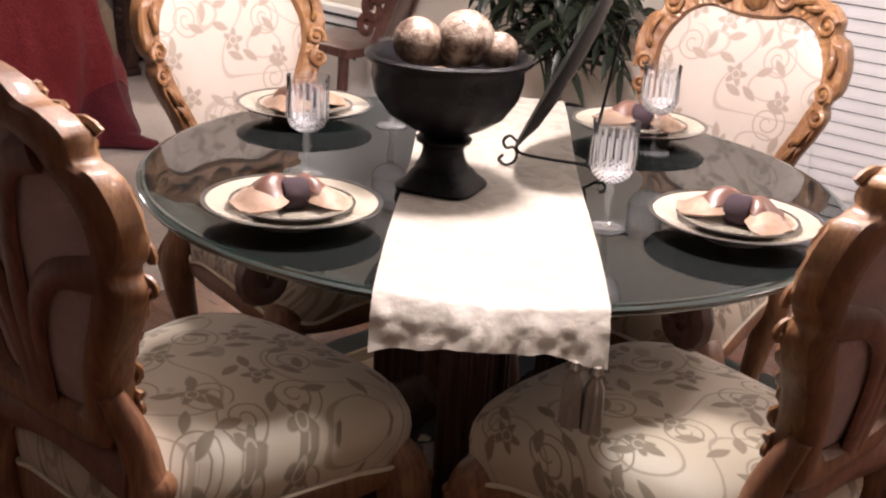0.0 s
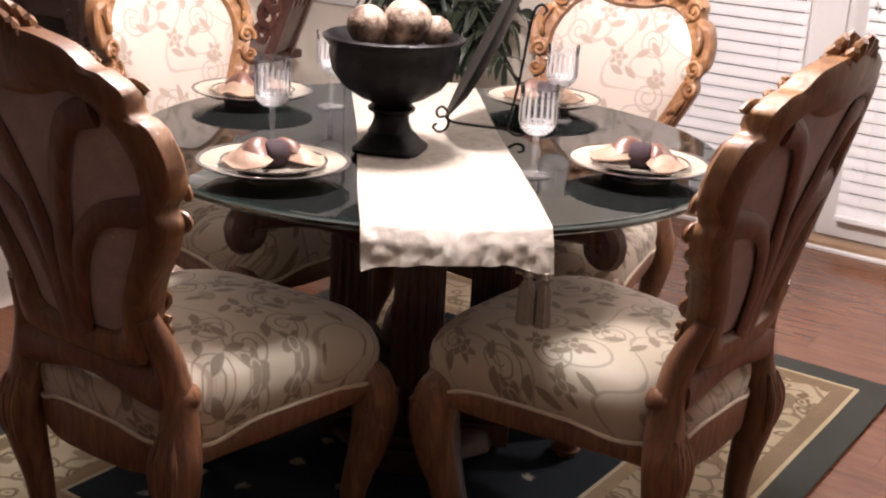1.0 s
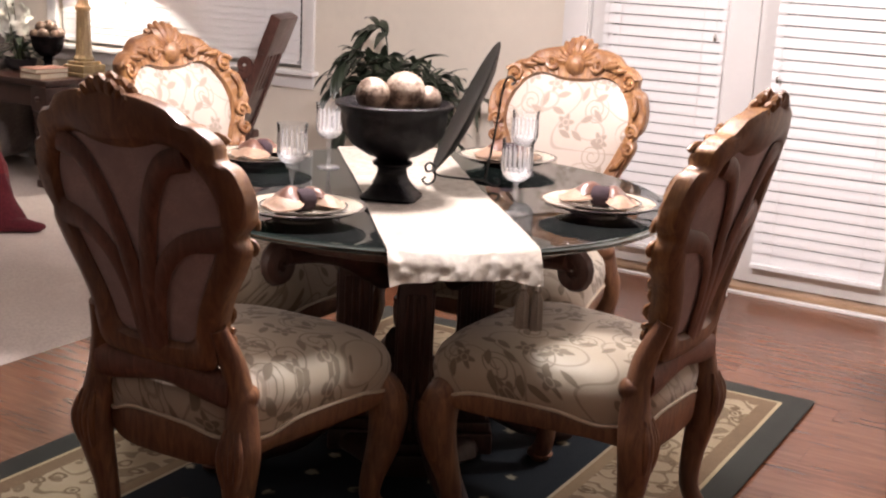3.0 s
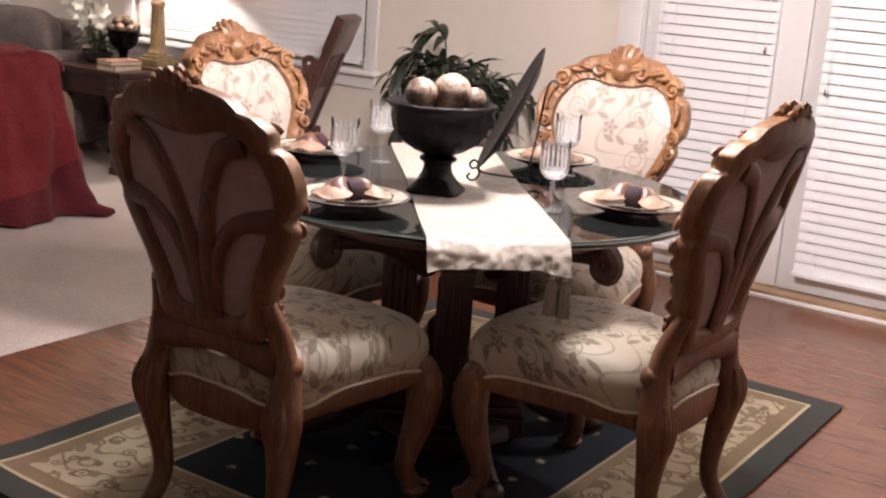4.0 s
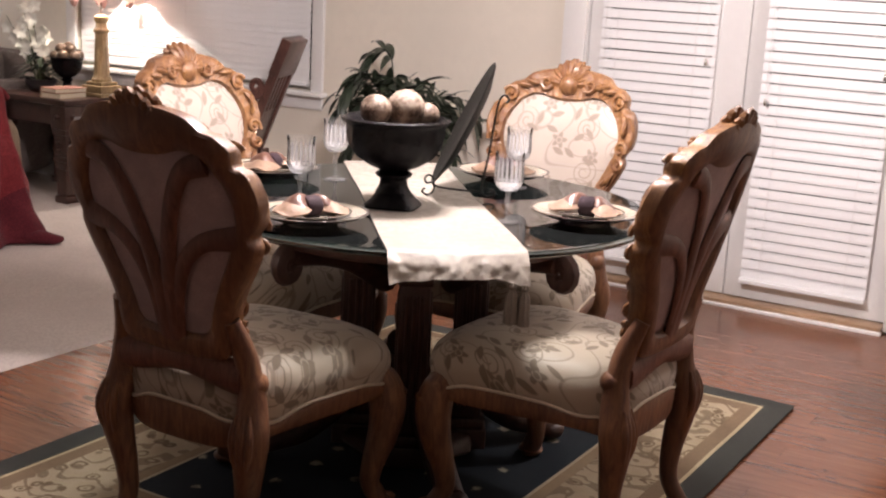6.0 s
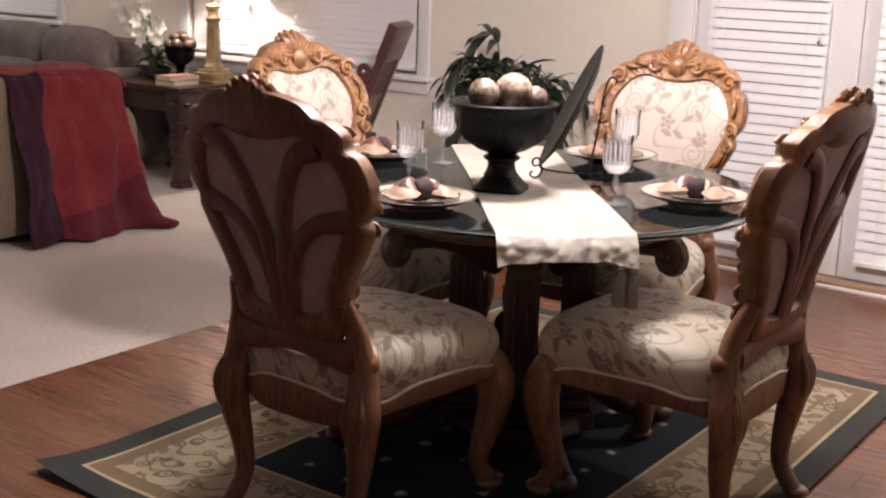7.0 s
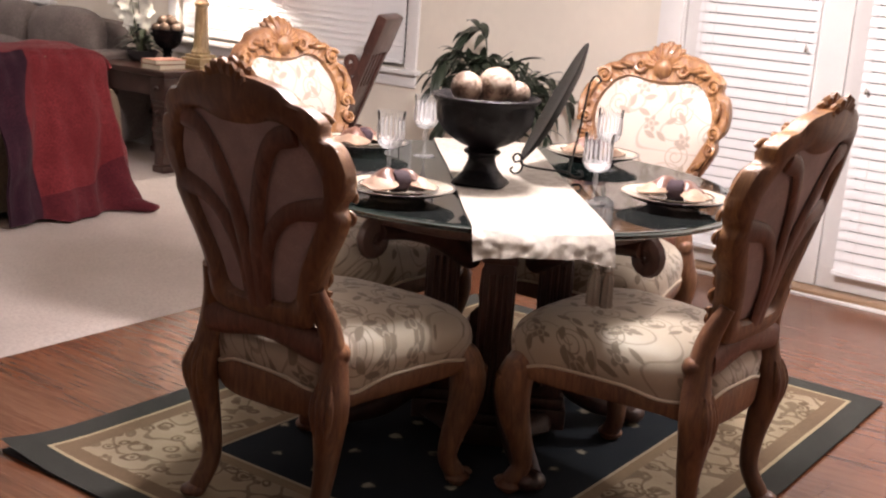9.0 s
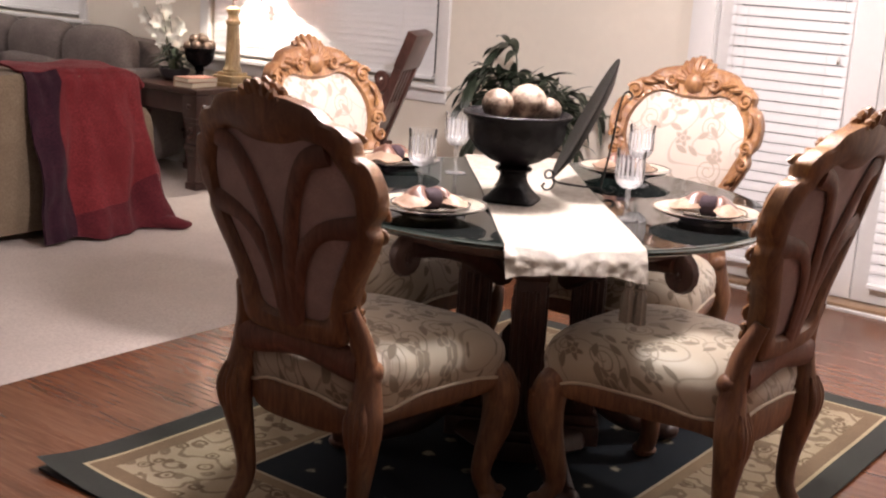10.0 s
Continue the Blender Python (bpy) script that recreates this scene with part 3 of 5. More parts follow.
part("rug_field", sheet(lambda u, v: (x0 + u * (x1 - x0), y0 + v * (y1 - y0), 0.009), 6, 8), rug_material(), rug)
part("rug_backing", boxed(RUG[0] + 0.004, RUG[1] - 0.004, RUG[2] + 0.004, RUG[3] - 0.004, 0.0005, 0.0075), M_DARK, rug)
FLOOR_UP = 0.009


# low heater under the living-room window
heater = thing("baseboard_heater", "low white louvred heater below the window", "heater")
part("body", boxed(-3.62, -2.72, 2.292, WALL_Y - 0.018, 0.02, 0.50, bevel=0.008), M_TRIM, heater)
# dark strips on the solid front stand for the shade inside its openings
for z in (0.405, 0.455):
    part("louvre_gap", boxed(-3.58, -2.76, 2.288, 2.2915, z, z + 0.014), M_DARK, heater, "dark strip standing for a shaded louvre gap")
for k in range(13):
    part("vent_slot", boxed(-3.56 + 0.062 * k, -3.542 + 0.062 * k, 2.288, 2.2915, 0.26, 0.335), M_DARK, heater, "dark strip standing for a shaded vent slot")
for x in (-3.56, -2.80):
    part("foot", boxed(x, x + 0.03, 2.30, 2.36, 0.007, 0.0195), M_TRIM, heater)


# ---------------------------------------------------------------- dining chair
def lean(z, x=0.0):
    """How far back the chair's back stands at a height; its sides wrap forwards."""
    s = max(0.0, z - 0.47)
    return -0.205 - 0.215 * s - 0.055 * s * s + 0.52 * min(1.0, s / 0.15) * x * x


OUTER = [(0.0, 0.500), (0.11, 0.505), (0.160, 0.520), (0.174, 0.57), (0.184, 0.62), (0.208, 0.68), (0.240, 0.735), (0.262, 0.785), (0.256, 0.815),
         (0.282, 0.850), (0.286, 0.905), (0.268, 0.955), (0.240, 0.972), (0.238, 1.005), (0.205, 1.032), (0.176, 1.040), (0.145, 1.066), (0.095, 1.080), (0.062, 1.084), (0.0, 1.09)]
INNER = [(0.0, 0.560), (0.08, 0.562), (0.110, 0.578), (0.122, 0.615), (0.134, 0.65), (0.156, 0.695), (0.182, 0.745), (0.202, 0.790), (0.215, 0.815),
         (0.220, 0.845), (0.219, 0.885), (0.204, 0.925), (0.186, 0.950), (0.172, 0.968), (0.145, 0.985), (0.125, 0.992), (0.100, 0.992), (0.072, 0.984), (0.04, 0.978), (0.0, 0.976)]
OUTER = [(0.955 * x, z) for x, z in OUTER]
INNER = [(0.955 * x, z) for x, z in INNER]
COUNT = 90


def chair_frame():
    """The carved ring round the upholstery: a rounded moulding with leaf-like relief."""
    o, i = spline(OUTER, COUNT), spline(INNER, COUNT)
    o = o + [np.array((-p[0], p[1])) for p in o[-2:0:-1]]
    i = i + [np.array((-p[0], p[1])) for p in i[-2:0:-1]]
    bm = bmesh.new()
    rows = []
    for k, (a, b) in enumerate(zip(o, i)):
        leaf = 0.5 + 0.5 * math.sin(k * 0.62)
        fine = 0.5 + 0.5 * math.sin(k * 1.9)
        sect = ((0.0, -0.020), (0.0, 0.016), (0.10, 0.024 + 0.003 * fine), (0.30, 0.021 + 0.011 * leaf), (0.52, 0.020 + 0.008 * (1 - leaf)),
                (0.74, 0.017 + 0.007 * fine), (0.90, 0.021), (1.0, 0.008), (1.0, -0.012), (0.8, -0.026), (0.45, -0.031), (0.12, -0.028))
        ring = []
        for s, d in sect:
            p = a * (1 - s) + b * s
            ring.append(bm.verts.new((p[0], lean(p[1], p[0]) + d, p[1])))
        rows.append(ring)
    n = len(rows)
    for k in range(n):
        a, b = rows[k], rows[(k + 1) % n]
        for j in range(12):
            q = (j + 1) % 12
            face = bm.faces.new((a[j], a[q], b[q], b[j]))
            # rear faces take the oak toned down for shade
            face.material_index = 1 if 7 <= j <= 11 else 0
    return bm


def padded(face, depth, offset, grow):
    """A cushion-like panel inside the frame, bulging by depth; face +1 forwards, -1 to the rear."""
    i = spline(INNER, 46)
    i = i + [np.array((-p[0], p[1])) for p in i[-2:0:-1]]
    c = np.array((0.0, 0.79))
    bm = bmesh.new()
    rings = []
    for s in (1.0, 0.93, 0.82, 0.66, 0.48, 0.30, 0.14):
        ring = []
        for p in i:
            q = c + (p - c) * s * grow
            d = depth * (1 - s ** 5)
            ring.append(bm.verts.new((q[0], lean(q[1], q[0]) + offset + face * d, q[1])))
        rings.append(ring)
    for a, b in zip(rings, rings[1:]):
        for k in range(len(a)):
            j = (k + 1) % len(a)
            bm.faces.new((a[k], a[j], b[j], b[k]))
    mid = bm.verts.new((0, lean(0.79) + offset + face * depth, 0.79))
    for k in range(len(rings[-1])):
        bm.faces.new((rings[-1][k], rings[-1][(k + 1) % len(rings[-1])], mid))
    return bm


def on_back(x, z, d=0.0):
    return (x, lean(z, x) + d, z)


def scroll(bm, x, z, r, turn, side, d=0.028):
    pts = [on_back(p[0], p[2], d + 0.004 * (1 - i / 21)) for i, p in enumerate(spiral((x, 0, z), r, r * 0.16, 1.6, turn, (side, 0, 0), (0, 0, 1)))]
    tube(pts, [0.0075 - 0.0035 * i / 21 for i in range(22)], 6, bm)
    blob(bm, on_back(x, z, d + 0.003), (r * 0.3, 0.008, r * 0.3), seg=8, rings=5)


def leaf_lobe(bm, x, z, length, angle, width=0.008, d=0.026):
    dx, dz = math.sin(angle), math.cos(angle)
    pts = [on_back(x + dx * length * s, z + dz * length * s, d + 0.012 * math.sin(math.pi * s)) for s in (0, 0.3, 0.6, 0.85, 1)]
    tube(pts, [width * 0.5, width * 0.85, width, width * 0.95, width * 0.45], 6, bm)


def build_chair():
    c = thing("dining_chair", "carved golden-oak dining chair with cream floral damask upholstery", "chair", group="dining chairs round the table")
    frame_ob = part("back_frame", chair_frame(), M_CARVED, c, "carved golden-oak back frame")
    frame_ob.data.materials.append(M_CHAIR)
    part("back_upholstery", padded(1, 0.022, 0.004, 1.03), M_BACK, c, "cream floral damask back panel")
    part("rear_panel", padded(-1, 0.006, -0.008, 1.03), M_REAR, c, "plain brown cloth rear panel")
    # ribs fanning over the rear panel, shade put into their darker oak
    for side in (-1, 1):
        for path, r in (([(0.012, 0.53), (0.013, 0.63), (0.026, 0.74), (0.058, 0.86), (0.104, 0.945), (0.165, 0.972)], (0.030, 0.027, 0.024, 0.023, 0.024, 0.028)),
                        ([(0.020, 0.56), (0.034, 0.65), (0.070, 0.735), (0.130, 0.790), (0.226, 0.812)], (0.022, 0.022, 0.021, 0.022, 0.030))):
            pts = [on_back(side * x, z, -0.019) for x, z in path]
            part("rear_rib", tube(pts, r, 10, n=22, squash=0.34, up=(0, 1, 0)), M_RIB, c, "rear rib in oak darkened for shade")
    part("bottom_rail", tube([on_back(x, 0.483 + 0.014 * math.cos(x * 17), -0.006) for x in np.linspace(-0.185, 0.185, 15)], 0.042, 10, squash=0.55, up=(0, 1, 0)), M_RIB, c, "lower back rail in oak darkened for shade")
    # crest: a fan of lobes over a rosette
    for k in range(11):
        a = radians(-84 + 16.8 * k)
        for d, cut in ((0.010, 0.086), (-0.022, 0.084)):
            bm = bmesh.new()
            leaf_lobe(bm, 0.012 * math.sin(a), 1.035, cut - 0.022 * abs(k - 5) / 5, a, 0.0138, d)
            part("crest_lobe", bm, M_CARVED, frame_ob)
    bm = blob(bmesh.new(), on_back(0, 1.030, 0.026), (0.034, 0.018, 0.036), seg=14, rings=8)
    for v in bm.verts:
        v.co.y += 0.004 * math.cos(8 * math.atan2(v.co.z - 1.03, v.co.x))
    part("rosette", bm, M_CARVED, frame_ob, "carved rosette")
    for side in (-1, 1):
        for x, z, r, turn in ((0.200, 0.990, 0.028, 0.4), (0.234, 0.842, 0.024, -0.6), (0.234, 0.790, 0.022, 2.2), (0.160, 0.575, 0.02, 1.0), (0.080, 1.035, 0.022, 3.4)):
            bm = bmesh.new()
            scroll(bm, side * x, z, r, turn, side)
            part("scroll", bm, M_CARVED, frame_ob)
        for x, z, ln, a in ((0.10, 1.030, 0.055, 1.35), (0.105, 1.035, 0.042, 1.2), (0.13, 1.022, 0.055, 1.5), (0.222, 0.955, 0.045, 2.7), (0.233, 0.945, 0.05, 3.0),
                            (0.241, 0.93, 0.05, 3.3), (0.222, 0.76, 0.05, 3.7), (0.215, 0.75, 0.05, 3.9), (0.20, 0.715, 0.05, 3.8), (0.18, 0.69, 0.05, 3.6), (0.175, 0.65, 0.045, 3.5)):
            bm = bmesh.new()
            leaf_lobe(bm, side * x, z, ln, side * a, 0.0085)
            part("acanthus_leaf", bm, M_CARVED, frame_ob)

    # seat: a crowned cushion with a wavy lower edge
    def plan(a, s):
        ca, sa = math.cos(a), math.sin(a)
        e = 0.46
        x = math.copysign(abs(ca) ** e, ca)
        y = math.copysign(abs(sa) ** e, sa)
        half = 0.262 + 0.044 * y
        return x * half * s, 0.058 + 0.274 * y * s + 0.018 * (1 - x * x) * (1 if sa > 0 else -0.4) * s

    def hem(a):
        return 0.364 + 0.011 * math.cos(4 * a) + 0.006 * math.cos(8 * a + 0.6)
    bm = bmesh.new()
    seg = 72
    rings = []
    for s, z in ((0.985, None), (1.0, 0.386), (1.006, 0.404), (0.996, 0.424), (0.965, 0.444), (0.90, 0.464), (0.78, 0.481), (0.60, 0.493), (0.38, 0.499), (0.16, 0.501)):
        ring = []
        for k in range(seg):
            a = 2 * math.pi * k / seg
            x, y = plan(a, s)
            ring.append(bm.verts.new((x, y, hem(a) if z is None else z + 0.003 * noise.noise((x * 9, y * 9, 3)))))
        rings.append(ring)
    for p, q in zip(rings, rings[1:]):
        for k in range(seg):
            bm.faces.new((p[k], p[(k + 1) % seg], q[(k + 1) % seg], q[k]))
    bm.faces.new(rings[-1])
    cushion = part("seat_cushion", bm, M_SEAT, c, "cream floral damask seat cushion")
    bm = bmesh.new()
    pts = [(*plan(2 * math.pi * k / seg, 1.0), hem(2 * math.pi * k / seg)) for k in range(seg + 1)]
    tube(pts, 0.0042, 6, bm)
    part("seat_piping", bm, M_PIPING, cushion, "braided cream piping")
    bm = bmesh.new()
    rows = []
    for k in range(seg):
        a = 2 * math.pi * k / seg
        low = 0.318 + 0.018 * math.cos(4 * a) ** 2 - 0.010 * math.cos(8 * a) - 0.040 * max(0.0, -math.sin(a)) ** 2
        ring = []
        for s, z in ((0.93, hem(a) + 0.012), (0.99, hem(a)), (1.01, hem(a) - 0.012), (1.0, low + 0.008), (0.985, low), (0.90, low + 0.004), (0.88, hem(a) + 0.01)):
            ring.append(bm.verts.new((*plan(a, s), z)))
        rows.append(ring)
    for k in range(seg):
        p, q = rows[k], rows[(k + 1) % seg]
        for j in range(7):
            bm.faces.new((p[j], p[(j + 1) % 7], q[(j + 1) % 7], q[j]))
    part("seat_rail", bm, M_CHAIR, c, "scalloped carved seat rail")
    for side in (-1, 1):
        bm = tube([(side * x, y, z) for x, y, z in ((0.232, 0.230, 0.385), (0.258, 0.266, 0.345), (0.268, 0.276, 0.285), (0.262, 0.268, 0.21), (0.248, 0.250, 0.135), (0.242, 0.244, 0.075), (0.256, 0.262, 0.03), (0.264, 0.272, 0.0))],
                  (0.034, 0.046, 0.048, 0.041, 0.031, 0.026, 0.027, 0.024), 16, n=28)
        blob(bm, (side * 0.262, 0.268, 0.018), (0.034, 0.038, 0.018), seg=12, rings=8)
        tube(spiral((side * 0.272, 0.280, 0.020), 0.020, 0.005, 1.3, 0.3, (side * 0.72, 0.69, 0), (0, 0, 1), 14), [0.009 - 0.004 * i / 13 for i in range(14)], 6, bm)
        for k in range(6):
            blob(bm, (side * (0.284 - 0.002 * k), 0.292 - 0.002 * k, 0.325 - 0.020 * k), (0.030 - 0.003 * k, 0.026 - 0.002 * k, 0.014), seg=8, rings=5)
        part("front_leg", bm, M_CHAIR, c)
        bm = tube([(side * x, y, z) for x, y, z in ((0.166, lean(0.61), 0.61), (0.180, -0.206, 0.53), (0.194, -0.198, 0.46), (0.200, -0.200, 0.40), (0.207, -0.211, 0.335), (0.203, -0.211, 0.27), (0.188, -0.200, 0.17), (0.178, -0.204, 0.09), (0.186, -0.236, 0.028), (0.192, -0.252, 0.0))],
                  (0.019, 0.027, 0.030, 0.036, 0.042, 0.038, 0.028, 0.024, 0.024, 0.022), 16, n=36)
        blob(bm, (side * 0.193, -0.250, 0.016), (0.030, 0.036, 0.016), seg=12, rings=8)
        blob(bm, (side * 0.203, -0.190, 0.455), (0.026, 0.034, 0.030), seg=12, rings=8)
        leg = part("rear_leg", bm, M_CHAIR, c)
        for u in (-0.024, -0.008, 0.008, 0.024):
            bm = tube([(side * 0.202 + u * 0.7, -0.234, 0.395), (side * 0.206 + u, -0.247, 0.345), (side * 0.204 + u * 0.8, -0.244, 0.29), (side * 0.196 + u * 0.3, -0.228, 0.23)], (0.004, 0.010, 0.009, 0.003), 8, n=12)
            part("knee_leaf", bm, M_CHAIR, leg)
    return c


M_PIPING = plain("cream_piping", (0.60, 0.52, 0.41), 0.6)
chair = build_chair()
CHAIRS = ((-0.085, -0.672, 1.5), (0.576, -0.091, 87.5), (0.012, 0.640, 184.0), (-0.672, 0.098, 268.5))
chair.matrix_basis = pose(CHAIRS[0][0], CHAIRS[0][1], FLOOR_UP, 0, 0, CHAIRS[0][2])
for x, y, a in CHAIRS[1:]:
    copy_thing(chair, pose(x, y, FLOOR_UP, 0, 0, a))

# ---------------------------------------------------------------- dining table
TOP_R, TOP_Z = 0.667, 0.762
table = thing("dining_table", "round smoked-glass-topped pedestal table with a dark carved base", "table")
CORE = TOP_R - 0.016
top_ob = part("glass_top", lathe([(0, TOP_Z - 0.018), (CORE, TOP_Z - 0.018), (CORE, TOP_Z), (0, TOP_Z)], 128), M_TOP, table, "thick smoked glass top")
rim = [(CORE + 0.0004, TOP_Z - 0.018), (TOP_R - 0.006, TOP_Z - 0.0175), (TOP_R - 0.003, TOP_Z - 0.0145), (TOP_R - 0.0045, TOP_Z - 0.0125), (TOP_R - 0.001, TOP_Z - 0.010),
       (TOP_R, TOP_Z - 0.006), (TOP_R - 0.003, TOP_Z - 0.0040), (TOP_R - 0.008, TOP_Z - 0.0032), (TOP_R - 0.010, TOP_Z - 0.0004), (CORE + 0.0004, TOP_Z), (CORE + 0.0004, TOP_Z - 0.018)]
part("glass_edge", lathe(rim, 160), M_EDGE, top_ob, "stepped edge of the glass, dark green")
bm = lathe([(0.0, 0.715), (0.445, 0.715), (0.450, 0.692), (0.478, 0.680), (0.500, 0.688), (0.512, 0.714), (0.506, 0.733), (0.492, 0.7425), (0.0, 0.7425)], 96, wave=lambda a, i: 1 + 0.007 * math.sin(32 * a) * (i in (3, 4, 5)))
part("base_top", bm, M_TABLE, table, "dark wooden base top with a carved apron edge")
for k in range(4):
    a = radians(90 * k - 58)
    post = Matrix.Translation((0.165 * math.cos(a), 0.165 * math.sin(a), 0)) @ Matrix.Rotation(a, 4, "Z")
    bm = bmesh.new()
    for h, z0, z1 in ((0.062, 0.034, 0.095), (0.054, 0.0952, 0.125), (0.043, 0.1252, 0.560), (0.050, 0.5602, 0.585), (0.056, 0.5852, 0.660), (0.064, 0.6602, 0.7148)):
        box(bm, -h, h, -h, h, z0, z1, bevel=0.007)
    bm.transform(post)
    shaft = part("post", bm, M_TABLE, table, "square reeded post with a moulded capital")
    for side in (-1, 1):
        for u in (-0.02, 0.0, 0.02):
            for ends in (((side * 0.043, u, 0.16), (side * 0.043, u, 0.53)), ((u, side * 0.043, 0.16), (u, side * 0.043, 0.53))):
                reed = tube(ends, 0.0065, 8)
                reed.transform(post)
                part("reed", reed, M_TABLE, shaft)
    b = a + radians(90)
    p, q = Vector((0.165 * math.cos(a), 0.165 * math.sin(a), 0)), Vector((0.165 * math.cos(b), 0.165 * math.sin(b), 0))
    inward = (p + q).normalized() * 0.014

    def arch(u, v, p=p, q=q, inward=inward):
        o = p.lerp(q, 0.15 + 0.70 * u) - inward
        low = 0.545 + 0.085 * math.sin(math.pi * u) ** 0.7
        return (o.x, o.y, low + v * (0.7146 - low))
    part("arched_panel", sheet(arch, 20, 4, 0.028), M_TABLE, table, "arched panel between the posts")
part("plinth", lathe([(0, 0.036), (0.20, 0.036), (0.215, 0.05), (0.205, 0.075), (0.185, 0.088), (0, 0.09)], 8), M_TABLE, table, "eight-sided plinth")
for k in range(4):
    a = radians(90 * k - 9)
    ca, sa = math.cos(a), math.sin(a)

    def arm(r, z):
        return (r * ca, r * sa, z)
    bm = tube([arm(0.13, 0.54), arm(0.19, 0.58), arm(0.27, 0.625), (arm(0.35, 0.650)), arm(0.42, 0.660), arm(0.49, 0.662)], (0.04, 0.045, 0.045, 0.042, 0.038, 0.032), 12, n=20, squash=0.75)
    tube(spiral(arm(0.500, 0.642), 0.042, 0.008, 1.5, math.pi / 2, (-ca, -sa, 0), (0, 0, 1)), [0.020 - 0.010 * i / 21 for i in range(22)], 8, bm, squash=1.3)
    part("scroll_bracket", bm, M_TABLE, table, "carved scroll bracket")
    a = radians(45 * (2 * k + 1) + 3)
    ca, sa = math.cos(a), math.sin(a)
    bm = tube([arm(0.10, 0.30), arm(0.17, 0.24), arm(0.25, 0.15), arm(0.33, 0.085), arm(0.41, 0.06), arm(0.455, 0.035 + 0.01)], (0.055, 0.058, 0.05, 0.042, 0.036, 0.034), 12, n=20)
    blob(bm, arm(0.455, 0.034 + FLOOR_UP * 0.5), (0.045, 0.045, 0.030), seg=12, rings=8)
    part("foot", bm, M_TABLE, table, "carved splayed foot")


# ---------------------------------------------------------------- runner
def runner_material():
    n = Nodes("ivory_satin", 0.36)
    c = n.ramp(n.noise(3.5, 3), (0.3, (0.37, 0.335, 0.285)), (0.7, (0.44, 0.40, 0.345)))
    bloom = n.mask(n.noise(17, 4, 0.6, None, 1.6), 0.47, 0.57)
    c = n.mix(n.math("MULTIPLY", bloom, 0.45), c, (0.27, 0.238, 0.198))
    n.set("Roughness", n.math("ADD", n.math("MULTIPLY", bloom, 0.22), 0.28))
    n.set("Sheen Weight", 0.15)
    n.bump(n.math("ADD", n.math("MULTIPLY", n.noise(500, 2), 0.12), n.noise(13, 4)), 0.7, 0.012)
    return n.done(c)


RUN_A, RUN_B = Vector((0.422, -0.500)), Vector((-0.427, 0.500))
run_dir = (RUN_B - RUN_A).normalized()
run_side = Vector((-run_dir.y, run_dir.x)) * -1


def runner_point(u, v):
    """u along the length from the near hem to the far hem, v across."""
    half = 0.166
    length = 2 * 0.655 + 2 * 0.075
    s = u * length - length / 2
    t = (v - 0.5) * 2 * half * (1 + 0.02 * math.sin(u * 9))
    flat = math.sqrt(max(0.0, (TOP_R + 0.003) ** 2 - t * t))
    over = abs(s) - flat
    if over <= 0:
        base = s
        z = TOP_Z + 0.0035 + 0.0012 * noise.noise((s * 14, t * 14, 0))
    else:
        base = math.copysign(flat + 0.004 + 0.010 * min(1, over / 0.03) + over * (0.58 + 0.15 * noise.noise((t * 16, s, 2))), s)
        z = TOP_Z + 0.0035 - over * 0.86
        w = min(1, over / 0.03)
        base += math.copysign(w * (0.004 * math.sin(t * 55 + 1.0) + 0.007 * noise.noise((t * 30, over * 30, 5)) + 0.003 * noise.noise((t * 70, over * 60, 9))), s)
        z += 0.006 * w * noise.noise((t * 18, 0, 4))
    p = run_dir * base + run_side * t
    return (p.x, p.y, z)


ob = link("table_runner", sheet(runner_point, 260, 72, 0.0022), runner_material())
tagged(ob, "ivory satin table runner draped over the glass edge", "table runner")
M_TASSEL = plain("ivory_tassel", (0.24, 0.21, 0.175), 0.8, relief=0.4)
for s_u, v in ((0.0, 0.955), (0.0, 0.865)):
    px, py, pz = runner_point(s_u, v)
    bm = lathe([(0, 0.004), (0.006, 0.002), (0.010, -0.008), (0.006, -0.014), (0.013, -0.03), (0.015, -0.095), (0, -0.1)], 14, wave=lambda a, i: 1 + 0.15 * math.cos(7 * a))
    t = part("tassel", bm, M_TASSEL, ob, "ivory thread tassel")
    t.location = (px, py, pz)


# unseen pendant added above the table; its shade cuts light to the ceiling
pend = thing("pendant_light", "unseen steel pendant added over the dining table, form assumed", "light")
part("canopy", lathe([(0, 2.4395), (0.06, 2.4395), (0.055, 2.42), (0.012, 2.405), (0, 2.405)], 28, centre=(0.10, -0.10)), M_STEEL, pend)
part("rod", tube([(0.10, -0.10, 2.405), (0.10, -0.10, 2.02)], 0.006, 10), M_STEEL, pend)
part("shade", lathe([(0.14, 1.955), (0.142, 1.957), (0.125, 1.985), (0.06, 2.02), (0.012, 2.03), (0.012, 2.027), (0.058, 2.016), (0.122, 1.983), (0.14, 1.955)], 48, centre=(0.10, -0.10)), M_STEEL, pend, "added steel shade, blocking upward light")


# ---------------------------------------------------------------- place settings
M_CHINA = plain("ivory_china", (0.37, 0.33, 0.265), 0.16, vary=0.04, scale=10, relief=0.01, coat=0.5)
M_BLACKRIM = plain("black_glaze", (0.018, 0.016, 0.018), 0.14, relief=0.01, coat=0.5)
M_RING = plain("plum_velvet", (0.020, 0.0065, 0.0125), 0.85, vary=0.3, relief=0.3, scale=40)
ON_GLASS = TOP_Z + 0.0008


